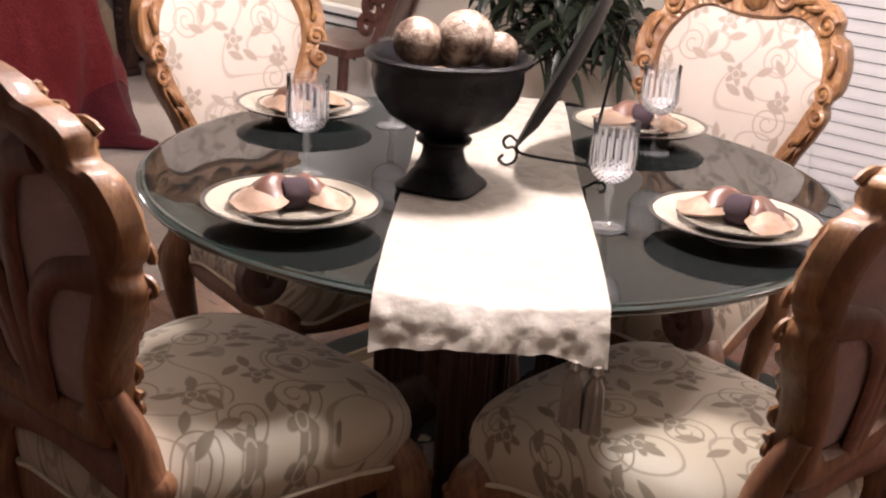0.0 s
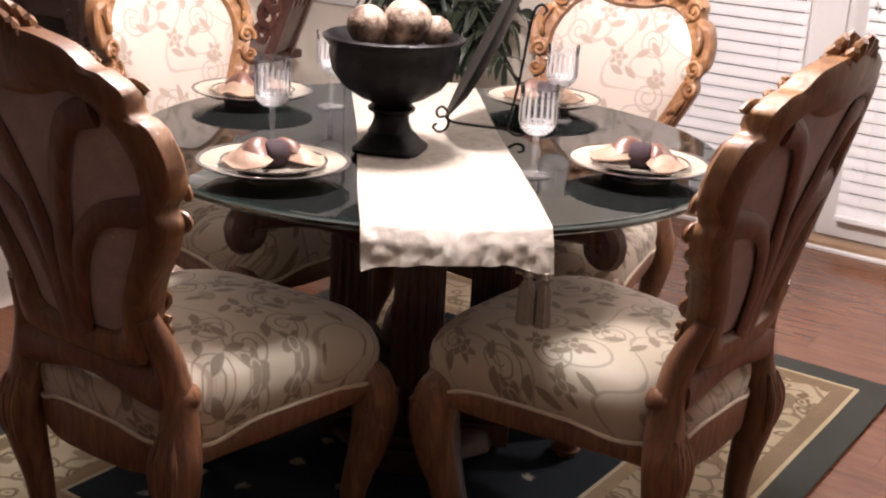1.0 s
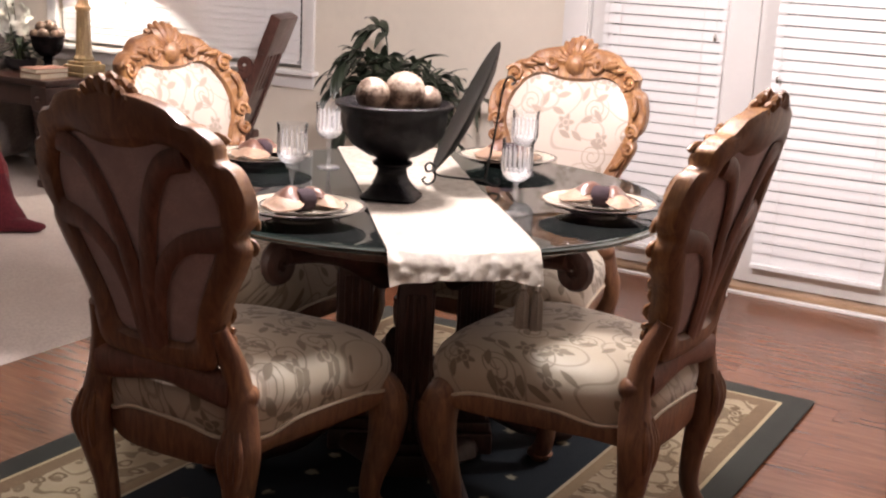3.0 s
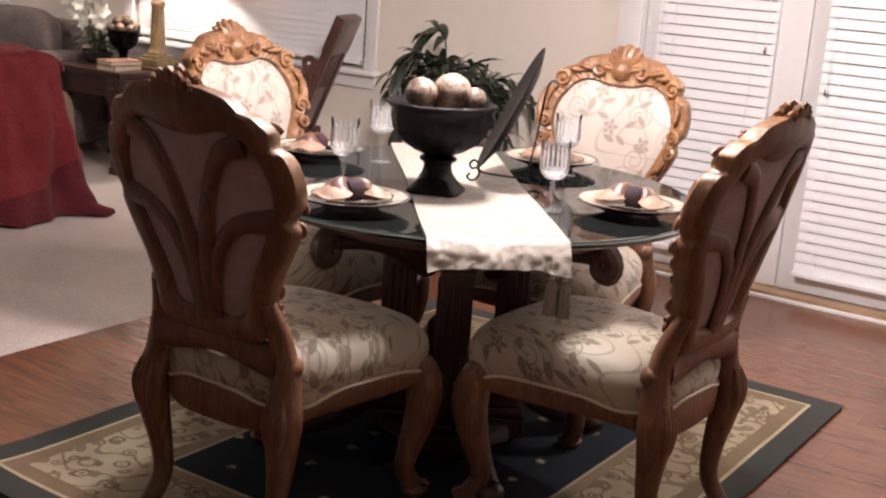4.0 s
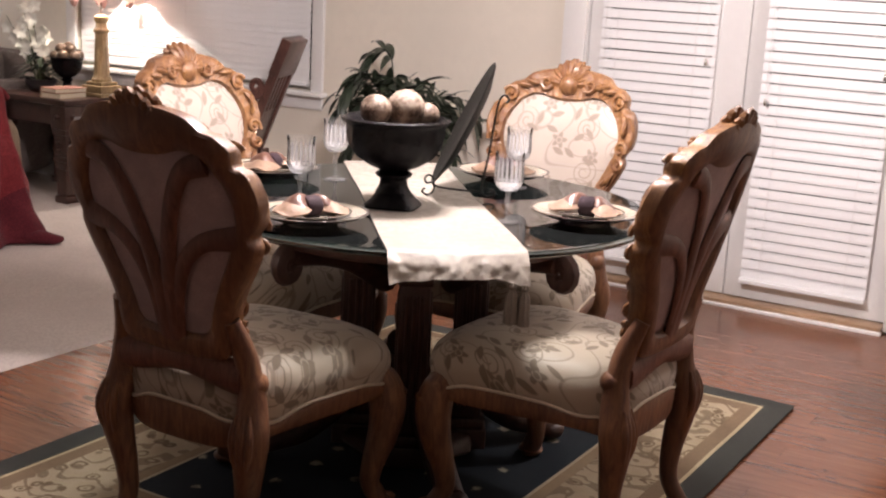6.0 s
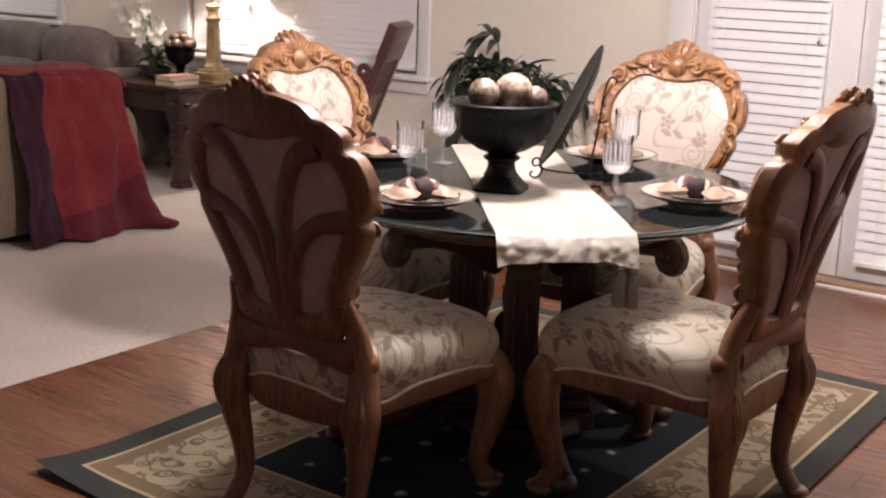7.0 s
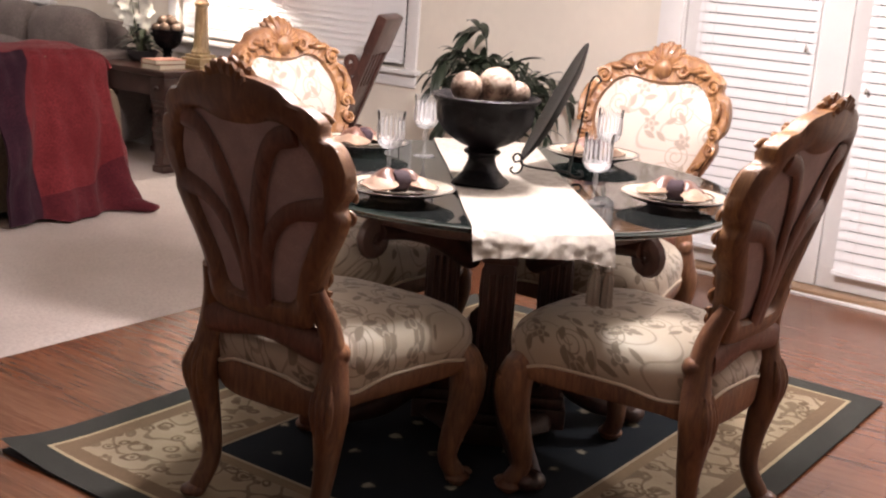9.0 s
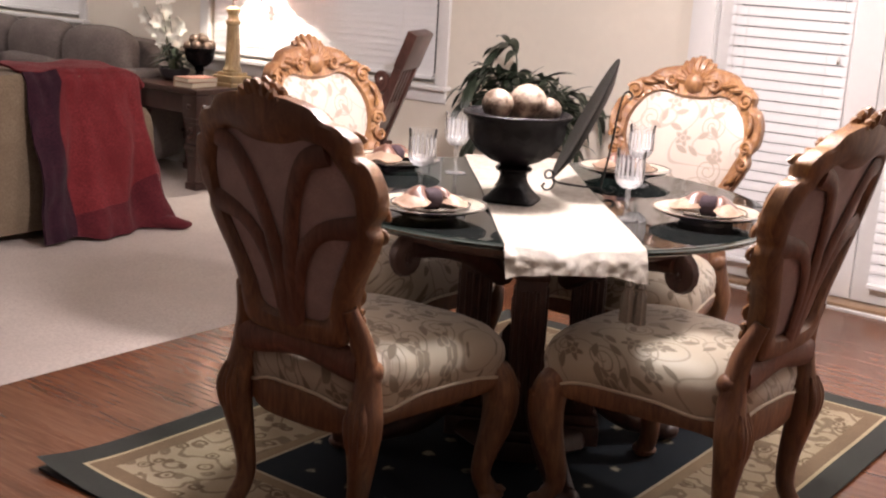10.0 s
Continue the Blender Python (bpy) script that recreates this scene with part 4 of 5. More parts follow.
def napkin_material():
    n = Nodes("peach_satin", 0.58)
    c = n.ramp(n.noise(9, 3), (0.3, (0.21, 0.130, 0.085)), (0.7, (0.30, 0.200, 0.135)))
    c = n.mix(n.mask(n.noise(30, 2), 0.55, 0.75), c, (0.16, 0.092, 0.06))
    n.set("Sheen Weight", 0.1)
    n.bump(n.noise(26, 4), 0.5, 0.008)
    return n.done(c)


M_NAPKIN = napkin_material()
M_NAPKIN_IN = plain("brown_fold_satin", (0.115, 0.052, 0.036), 0.4, vary=0.25, scale=14, relief=0.1)


def build_setting():
    """Charger, plate and ringed napkin, each a thing, round the origin."""
    ch = thing("charger_plate", "wide ivory charger plate with a thin black rim", "plate", group="chargers on the table")
    dish = part("dish", lathe([(0, 0.0160), (0.075, 0.0160), (0.092, 0.0206), (0.138, 0.0326), (0.141, 0.0337), (0.139, 0.0314), (0.092, 0.0171), (0.080, 0.0126), (0, 0.0126)], 56), M_CHINA, ch)
    part("rim_band", lathe([(0.1395, 0.0297), (0.1480, 0.0331), (0.1485, 0.0349), (0.1405, 0.0349), (0.1395, 0.0297)], 56), M_BLACKRIM, dish, "black glazed rim")
    part("underside", lathe([(0, 0.0086), (0.058, 0.0086), (0.061, 0.0000), (0.070, 0.0000), (0.076, 0.0086), (0.094, 0.0134), (0.138, 0.0280), (0.1445, 0.0314), (0.1392, 0.0308), (0.092, 0.0165), (0.080, 0.0121), (0, 0.0121)], 48), M_BLACKRIM, dish, "black glazed underside and foot")
    pl = thing("dinner_plate", "smaller ivory plate with a dark edge line", "plate", group="dinner plates on the chargers")
    dish2 = part("dish", lathe([(0, 0.006), (0.058, 0.006), (0.070, 0.011), (0.098, 0.0165), (0.100, 0.0175), (0.098, 0.0155), (0.070, 0.006), (0.060, 0.0), (0.045, 0.0), (0, 0.002)], 48), M_CHINA, pl)
    part("rim_band", lathe([(0.0985, 0.0152), (0.1030, 0.0168), (0.1032, 0.0185), (0.0990, 0.0185), (0.0985, 0.0152)], 48), M_BLACKRIM, dish2, "dark edge line")
    nk = thing("napkin", "folded peach satin napkin drawn through a plum ring", "napkin", group="napkins on the plates")

    def fan(side, seed, reach, lift):
        def f(u, v):
            w = (v - 0.5) * 2
            spread = 0.014 + 0.044 * math.sin(min(1.0, u * 1.25) * math.pi / 2)
            tip = 1 - 0.30 * w * w
            x = side * (0.006 + reach * u * tip)
            y = spread * w * (1 - 0.25 * u * u) + 0.006 * math.sin(3 * u + seed)
            puffed = 0.018 * math.sin(math.pi * min(1.0, 0.12 + u)) * (1 - w * w)
            z = 0.0135 + lift * (1 - 0.75 * u) + puffed + 0.005 * (0.5 + 0.5 * math.cos(w * 5.0 + seed)) * (0.4 + u)
            return (x, y, max(z, 0.0118))
        return f
    for side, seed, reach in ((-1, 0.3, 0.082), (1, 1.7, 0.074)):
        fold = part("fold", sheet(fan(side, seed, reach, 0.010), 18, 26, 0.003), M_NAPKIN, nk)
        part("inner_fold", sheet(lambda u, v, g=fan(side, seed + 1.2, reach * 0.72, 0.020): (g(u, v)[0], g(u, v)[1] * 0.62 + 0.010, g(u, v)[2] + 0.007), 14, 18, 0.003), M_NAPKIN_IN, fold, "brown inner fold of the napkin")
    bm = bmesh.new()
    tube([(x, 0, 0.030) for x in (-0.019, -0.017, -0.010, 0.0, 0.010, 0.017, 0.019)], (0.016, 0.0205, 0.0238, 0.0230, 0.0238, 0.0205, 0.016), 28, bm)
    for v in bm.verts:
        v.co.y += 0.0012 * noise.noise(v.co * 160)
        v.co.z += 0.0012 * noise.noise(v.co * 150)
    part("napkin_ring", bm, M_RING, nk, "dark plum padded napkin ring")
    return ch, pl, nk


SETTINGS = ((-0.017, -0.490, 0.0, 70), (0.492, 0.054, 90.0, 12), (0.004, 0.486, 180.0, 40), (-0.530, -0.018, 270.0, 100))
NAPKIN_SIZE = Matrix.Diagonal((1.22, 1.22, 1.12, 1))
first = build_setting()
for k, (x, y, a, na) in enumerate(SETTINGS):
    poses = (pose(x, y, ON_GLASS, 0, 0, a), pose(x + 0.004, y - 0.003, ON_GLASS + 0.0168, 0, 0, a), pose(x + 0.006, y - 0.004, ON_GLASS + 0.0132, 0, 0, na) @ NAPKIN_SIZE)
    for ob, m in zip(first, poses):
        if k:
            copy_thing(ob, m)
for ob, lift, turn in zip(first, (0, 0.0168, 0.0132), (0, 0, SETTINGS[0][3])):
    ob.matrix_basis = pose(SETTINGS[0][0] + (0.004 if lift else 0), SETTINGS[0][1] - (0.003 if lift else 0), ON_GLASS + lift, 0, 0, turn)
first[2].matrix_basis = first[2].matrix_basis @ NAPKIN_SIZE


def build_goblet():
    g = thing("crystal_goblet", "cut-crystal stemmed goblet, empty, on the glass top", "goblet", group="goblets on the table")

    def cuts(a, i):
        return 1 + (0.035 * (abs(math.sin(9 * a)) - 0.5) if 1 <= i <= 5 else 0.0)
    outer = [(0.006, 0.082), (0.021, 0.086), (0.0325, 0.097), (0.0385, 0.113), (0.0385, 0.138), (0.0372, 0.162), (0.0392, 0.186)]
    inner = [(0.0378, 0.186), (0.0352, 0.162), (0.0356, 0.118), (0.030, 0.102), (0.018, 0.093), (0, 0.0905)]
    bowl_profile = [(0, 0.081)] + outer + inner
    part("bowl", lathe(bowl_profile, 72, wave=lambda a, i: cuts(a, i - 1)), M_CRYSTAL, g)
    part("stem", lathe([(0, 0.0055), (0.008, 0.006), (0.0048, 0.014), (0.0042, 0.035), (0.0070, 0.052), (0.0085, 0.060), (0.006, 0.068), (0.0075, 0.078), (0, 0.0808)], 16), M_CRYSTAL, g)
    part("foot", lathe([(0, 0), (0.033, 0), (0.0345, 0.0018), (0.030, 0.0032), (0.012, 0.0045), (0, 0.0053)], 40), M_CRYSTAL, g)
    return g


GOBLETS = ((-0.195, -0.305), (0.335, -0.100), (0.100, 0.400), (-0.370, 0.092))
goblet = build_goblet()
goblet.matrix_basis = pose(*GOBLETS[0], ON_GLASS)
for k, (x, y) in enumerate(GOBLETS[1:]):
    copy_thing(goblet, pose(x, y, ON_GLASS, 0, 0, 40 * k))

# ---------------------------------------------------------------- centrepiece
M_URN = plain("bronzed_black_resin", (0.0036, 0.0027, 0.0038), 0.24, vary=0.7, scale=22, relief=0.6)
M_URN.node_tree.nodes["Principled BSDF"].inputs["Specular IOR Level"].default_value = 0.12


def shell_material():
    n = Nodes("mottled_shell", 0.5, coat=0.05)
    shift = n.add("ShaderNodeVectorMath", operation="ADD")
    n.join(n.coord, shift.inputs[0])
    n.join(n.math("MULTIPLY", n.random(), 9.0), shift.inputs[1])
    at = shift.outputs[0]
    v = n.voronoi(95, "DISTANCE_TO_EDGE", at)
    crack = n.mask(v.outputs["Distance"], 0.10, 0.02)
    c = n.ramp(n.noise(40, 5, 0.65, at), (0.38, (0.050, 0.026, 0.015)), (0.47, (0.155, 0.105, 0.074)), (0.60, (0.27, 0.215, 0.17)))
    c = n.mix(n.math("MULTIPLY", crack, n.mask(n.noise(16, 2, 0.5, at), 0.44, 0.56)), c, (0.045, 0.022, 0.013))
    n.bump(n.math("SUBTRACT", n.noise(60, 3, 0.5, at), crack), 0.35, 0.003)
    return n.done(c)


M_SHELL = shell_material()
M_BRONZE = plain("dark_bronze_ball", (0.10, 0.065, 0.045), 0.3, 0.3, vary=0.4, scale=30, relief=0.4)


def urn(label, m, scale=1.0):
    u = thing("pedestal_bowl", label, "bowl", m)
    s = scale
    r = [(0, 0.100), (0.036, 0.100), (0.066, 0.112), (0.104, 0.137), (0.126, 0.168), (0.133, 0.200), (0.134, 0.219), (0.139, 0.226), (0.148, 0.234), (0.149, 0.240),
         (0.141, 0.244), (0.128, 0.232), (0.118, 0.20), (0.09, 0.16), (0.04, 0.135), (0, 0.132)]
    part("bowl", lathe([(a * s, b * s) for a, b in r], 56, wave=lambda a, i: 1 + 0.022 * math.cos(16 * a) * (2 <= i <= 5)), M_URN, u)
    r = [(0, 0.040), (0.050, 0.040), (0.044, 0.048), (0.039, 0.060), (0.037, 0.072), (0.040, 0.080), (0.049, 0.085), (0.051, 0.091), (0.045, 0.096), (0.036, 0.1), (0, 0.1005)]
    part("neck", lathe([(a * s, b * s) for a, b in r], 32), M_URN, u)
    bm = bmesh.new()
    rows = []
    for h, z in ((0.072, 0.0), (0.073, 0.006), (0.068, 0.012), (0.058, 0.020), (0.048, 0.034), (0.042, 0.0398)):
        ring = []
        for k in range(32):
            a = 2 * math.pi * k / 32
            q = (abs(math.cos(a)) ** 5 + abs(math.sin(a)) ** 5) ** (-1 / 5)
            ring.append(bm.verts.new((s * h * q * math.cos(a), s * h * q * math.sin(a), s * z)))
        rows.append(ring)
    for a, b in zip(rows, rows[1:]):
        for k in range(32):
            bm.faces.new((a[k], a[(k + 1) % 32], b[(k + 1) % 32], b[k]))
    bm.faces.new(rows[0][::-1]), bm.faces.new(rows[-1])
    part("base", bm, M_URN, u, "square stepped base")
    return u


BOWL = (0.016, -0.166)
urn("black bronzed pedestal bowl holding decorative balls", pose(*BOWL, TOP_Z + 0.007, 0, 0, 20))
cr, cu = Vector((0.79, 0.62, 0)), Vector((-0.62, 0.79, 0))
for a, b, z, r in ((-0.056, -0.01, 0.262, 0.043), (0.026, 0.012, 0.268, 0.052), (0.086, 0.02, 0.250, 0.034), (-0.01, -0.070, 0.195, 0.038), (-0.02, 0.072, 0.225, 0.04)):
    bm = bmesh.new()
    blob(bm, (0, 0, 0), (r, r, r * 0.97), seg=28, rings=18)
    ob = link("decor_ball", bm, M_SHELL)
    p = cr * a + cu * b
    ob.location = (BOWL[0] + p.x, BOWL[1] + p.y, TOP_Z + 0.007 + z)
    tagged(ob, "mottled cream and bronze decorative ball in the bowl", "ball", "balls in the bowl")

# display plate on a wire easel, leaning back
M_PLATE = plain("pewter_green_glaze", (0.0046, 0.0042, 0.0038), 0.42, vary=0.4, scale=9, relief=0.2)
M_PLATE.node_tree.nodes["Principled BSDF"].inputs["Specular IOR Level"].default_value = 0.09
foot_at, head_at = Vector((0.004, 0.074, 0.797)), Vector((0.132, 0.182, 1.150))
mid = (foot_at + head_at) / 2
rad = (head_at - foot_at).length / 2
up_dir = (head_at - foot_at).normalized()
wide = Vector((-0.495, 0.869, 0)).cross(up_dir).cross(up_dir).normalized() * -1
wide = Matrix.Rotation(radians(2.5), 3, up_dir) @ wide
front = wide.cross(up_dir).normalized()
if front.x > 0:
    front, wide = -front, -wide
m = Matrix((wide, up_dir, front)).transposed().to_4x4()
m.translation = mid
ob = link("display_plate", lathe([(0, -0.012), (rad * 0.4, -0.012), (rad * 0.7, -0.006), (rad * 0.97, 0.010), (rad, 0.014), (rad * 0.98, 0.016), (rad * 0.7, 0.0), (rad * 0.4, -0.006), (0, -0.006)], 64), M_PLATE)
ob.matrix_basis = m
tagged(ob, "large dark green-grey display plate leaning on an easel", "plate")
easel = thing("plate_easel", "black wrought-iron wire easel holding the plate", "easel")
lat = Vector((cr.x, cr.y, 0))
dep = Vector((-0.54, 0.84, 0))
ez = TOP_Z + 0.0075
for side in (-0.03,):
    o = foot_at + dep * side
    o.z = ez
    pts = [o + lat * a + Vector((0, 0, z)) for a, z in ((-0.006, 0.052), (-0.020, 0.062), (-0.032, 0.052), (-0.026, 0.038), (-0.012, 0.040), (-0.004, 0.026), (-0.010, 0.010), (-0.026, 0.004), (-0.038, 0.014), (-0.030, 0.024))]
    part("front_scroll", tube(pts, 0.0032, 7, n=40), M_IRON, easel)
    pts = [o + lat * a + Vector((0, 0, z)) for a, z in ((-0.006, 0.052), (0.0, 0.030), (0.05, 0.022), (0.13, 0.016))]
    part("support_bar", tube(pts, 0.0032, 7, n=16), M_IRON, easel)
    pts = [o + lat * a + Vector((0, 0, z)) - dep * side * c for a, z, c in ((0.13, 0.016, 0.0), (0.15, 0.13, 0.4), (0.165, 0.245, 0.8), (0.175, 0.286, 0.95), (0.190, 0.295, 1.0), (0.200, 0.283, 1.0), (0.192, 0.272, 1.0))]
    part("rear_post", tube(pts, 0.0032, 7, n=40), M_IRON, easel)
    pts = [o + lat * a + Vector((0, 0, z)) for a, z in ((0.13, 0.016), (0.15, 0.003), (0.168, 0.006), (0.170, 0.018), (0.158, 0.022))]
    part("rear_curl", tube(pts, 0.0032, 7, n=20), M_IRON, easel)


# ---------------------------------------------------------------- living area
def cloth(name, low, high, rough=0.9, scale=7.0, relief=0.6):
    n = Nodes(name, rough, spec=0.2)
    c = n.ramp(n.noise(scale, 4), (0.3, low), (0.7, high))
    c = n.mix(n.mask(n.noise(120, 2), 0.35, 0.75), c, tuple(0.7 * q for q in low))
    n.set("Sheen Weight", 0.04)
    n.bump(n.math("ADD", n.noise(240, 3), n.noise(30, 3)), relief, 0.004)
    return n.done(c)


M_SUEDE = cloth("beige_microfibre", (0.180, 0.132, 0.088), (0.24, 0.182, 0.126))
M_SOFA = cloth("taupe_microfibre", (0.150, 0.122, 0.113), (0.215, 0.180, 0.167))
M_FLEECE = cloth("red_fleece", (0.14, 0.016, 0.020), (0.21, 0.030, 0.035), 0.95)
M_PLUM = cloth("plum_fleece", (0.024, 0.007, 0.015), (0.05, 0.014, 0.024), 0.95)
M_FLEECE_HEM = cloth("dark_red_fleece", (0.075, 0.010, 0.016), (0.12, 0.018, 0.024), 0.95)
M_PILLOW = cloth("dark_brown_plush", (0.022, 0.014, 0.013), (0.04, 0.026, 0.024))


def puff(x0, x1, y0, y1, z0, z1, power=5.0, sag=0.0):
    """A stuffed block: a rounded box with slightly swollen faces."""
    bm = bmesh.new()
    c = Vector(((x0 + x1) / 2, (y0 + y1) / 2, (z0 + z1) / 2))
    h = Vector(((x1 - x0) / 2, (y1 - y0) / 2, (z1 - z0) / 2))
    bmesh.ops.create_icosphere(bm, subdivisions=4, radius=1.0)
    for v in bm.verts:
        d = v.co.normalized()
        k = (abs(d.x) ** power + abs(d.y) ** power + abs(d.z) ** power) ** (-1 / power)
        p = d * k
        n = noise.noise(p * 2.2 + c) * 0.025
        v.co = c + Vector((p.x * h.x, p.y * h.y, p.z * h.z)) * (1 + n)
        v.co.z -= sag * (1 - min(1.0, abs(p.x))) * max(0, p.z)
    return bm


love = thing("loveseat", "beige microfibre loveseat seen from its plain back", "sofa")
part("back_panel", puff(-3.26, -2.985, -1.35, 0.97, 0.055, 0.785, 22), M_SUEDE, love)
part("seat_base", puff(-3.95, -3.27, -1.30, 0.98, 0.055, 0.42, 14), M_SUEDE, love)
for y0, y1, x1 in ((-1.55, -1.36, -3.26), (0.80, 1.13, -3.02)):
    part("armrest", puff(-3.95, x1, y0, y1, 0.055, 0.60, 9), M_SUEDE, love)
for y0, y1 in ((-1.33, -0.28), (-0.26, 0.79)):
    part("seat_cushion", puff(-3.97, -3.30, y0, y1, 0.43, 0.58, 7), M_SUEDE, love)
    part("back_cushion", puff(-3.52, -3.275, y0, y1, 0.585, 0.775, 6), M_SUEDE, love)
for x, y in ((-3.9, -1.3), (-3.9, 0.95), (-3.05, -1.3), (-3.05, 0.95)):
    part("foot", lathe([(0, 0.008), (0.022, 0.008), (0.028, 0.056), (0, 0.06)], 14, centre=(x, y)), M_DARK, love)

throw = thing("throw_blanket", "red fleece throw with a plum border, draped over the loveseat", "blanket")


def throw_point(u, v):
    """u along the loveseat towards its end, v from behind the top edge down to the carpet."""
    y = 0.35 + 0.72 * u
    if v < 0.22:
        s = v / 0.22
        x, z = -3.28 + 0.26 * s, 0.797 + 0.008 * math.sin(u * 14) + 0.010 * math.sin(s * 5) + 0.012 * noise.noise((u * 6, s * 3, 3))
    else:
        s = (v - 0.22) / 0.78
        bend = min(1.0, s / 0.05)
        x = -3.02 + 0.045 * bend + 0.13 * s ** 1.4
        z = 0.797 - 0.03 * bend * 0.4 - 0.770 * s + 0.012 * noise.noise((u * 6, 3, 3)) * (1 - s)
        y += 0.10 * s * (u - 0.1) + 0.08 * u * u * s + 0.02 * noise.noise((u * 4, s * 3, 8))
        x += (0.026 * math.sin(u * 13 + 2.6 * s) + 0.016 * math.sin(u * 29 + 2.0 + 3 * s)) * min(1, s * 1.6)
        x += 0.05 * noise.noise((u * 4, s * 2.5, 0)) * min(1, s * 2) + 0.014 * noise.noise((u * 14, s * 7, 4))
        x -= 0.22 * max(0.0, u - 0.82) / 0.18 * (0.6 + 0.4 * s) * bend
        z += 0.02 * math.sin(u * 9) * s
    round_off = max(0.0, (u - 0.70) / 0.30)
    z -= 0.10 * round_off ** 2 * (1 if v < 0.22 else 1 - s)
    x -= 0.05 * round_off ** 2
    return (x, y, max(z, 0.020))


def hem_line(u):
    return 0.83 + 0.07 * math.sin(u * 5.5 + 0.4) + 0.025 * math.sin(u * 13)


def throw_piece(name, u0, u1, v0, v1, mat, label, lift=0.0):
    def f(u, v):
        a = u0 + u * (u1 - u0)
        lo = hem_line(a) - 0.01 if v0 is None else v0
        hi = hem_line(a) if v1 is None else v1
        w = lo + v * (hi - lo)
        if u1 < 0.3:
            a += 0.035 * math.sin(w * 9) * u
        p = Vector(throw_point(a, w))
        return (p.x + lift, p.y, p.z + lift * 0.5)
    part(name, sheet(f, 60, 60, 0.012), mat, throw, label)


throw_piece("blanket", 0.14, 1.0, 0.20, None, M_FLEECE, "red fleece")
throw_piece("blanket_fold", 0.0, 1.0, 0.0, 0.235, M_FLEECE, "red fleece folded over the top", 0.003)
throw_piece("blanket_border", -0.03, 0.19, 0.225, 1.0, M_PLUM, "plum border band", 0.006)
throw_piece("blanket_hem", 0.14, 1.0, None, 1.0, M_FLEECE_HEM, "darker red hem", -0.004)
bm = tube([(-2.90, 0.95, 0.05), (-2.82, 1.02, 0.045), (-2.77, 1.07, 0.035), (-2.765, 1.12, 0.03)], (0.035, 0.045, 0.034, 0.016), 12, n=16, squash=0.8)
part("blanket_corner", bm, M_FLEECE_HEM, throw, "blanket corner bunched on the carpet")

sofa = thing("sofa", "taupe microfibre sofa with plump back cushions along the wall", "sofa")
part("base", puff(-7.4, -4.24, 1.42, 2.32, 0.06, 0.42, 14), M_SOFA, sofa)
part("back_rest", puff(-7.4, -4.24, 2.12, 2.34, 0.30, 0.80, 14), M_SOFA, sofa)
part("armrest", puff(-4.36, -4.16, 1.40, 2.33, 0.06, 0.64, 6), M_SOFA, sofa)
part("armrest", puff(-7.55, -7.36, 1.40, 2.33, 0.06, 0.64, 6), M_SOFA, sofa)
for k in range(5):
    x1 = -4.33 - 0.60 * k
    ob = part("back_cushion", puff(x1 - 0.60, x1, 1.84, 2.14, 0.50, 0.878, 3.0, sag=0.0), M_SOFA, sofa)
    ob.rotation_euler = (0, radians(0.0), 0)
    part("lower_cushion", puff(x1 - 0.595, x1 - 0.005, 1.76, 2.10, 0.43, 0.66, 4.0), M_SOFA, sofa)
for k in range(3):
    x1 = -4.36 - 1.0 * k
    part("seat_cushion", puff(x1 - 1.0, x1, 1.38, 1.95, 0.40, 0.54, 6), M_SOFA, sofa)
ob = link("throw_pillow", puff(-5.80, -5.36, 1.50, 1.72, 0.545, 0.89, 3.2), M_PILLOW)
tagged(ob, "dark brown plush cushion on the taupe sofa", "pillow")

# end table and what stands on it
EX0, EX1, EY0, EY1, EZ = -4.12, -3.475, 1.775, 2.33, 0.60
tab = thing("end_table", "square dark carved wooden end table on the carpet", "side table")
part("tabletop", boxed(EX0, EX1, EY0, EY1, EZ - 0.035, EZ, bevel=0.009), M_ENDTAB, tab)
part("apron", boxed(EX0 + 0.035, EX1 - 0.035, EY0 + 0.035, EY1 - 0.035, EZ - 0.15, EZ - 0.0355, bevel=0.006), M_ENDTAB, tab)
for x in (EX0 + 0.06, EX1 - 0.06):
    for y in (EY0 + 0.06, EY1 - 0.06):
        bm = bmesh.new()
        for h, z0, z1 in ((0.048, 0.007, 0.05), (0.040, 0.0502, 0.20), (0.046, 0.2002, 0.245), (0.054, 0.2452, 0.275), (0.047, 0.2752, 0.40), (0.055, 0.4002, 0.43), (0.060, 0.4302, 0.5648)):
            box(bm, x - h, x + h, y - h, y + h, z0, z1, bevel=0.008)
        for z in (0.32, 0.36, 0.50):
            for dx, dy in ((1, 0), (-1, 0), (0, 1), (0, -1)):
                blob(bm, (x + dx * (0.047 if z < 0.4 else 0.058), y + dy * (0.047 if z < 0.4 else 0.058), z), (0.022, 0.022, 0.016), seg=8, rings=5)
        part("leg", bm, M_ENDTAB, tab, "square carved leg")
M_BOOK = (plain("tan_book_cloth", (0.36, 0.25, 0.16), 0.7), plain("rust_book_cloth", (0.22, 0.10, 0.07), 0.7))
M_PAGES = plain("book_pages", (0.62, 0.55, 0.42), 0.9, relief=0.4, scale=60)
zb = EZ + 0.0005
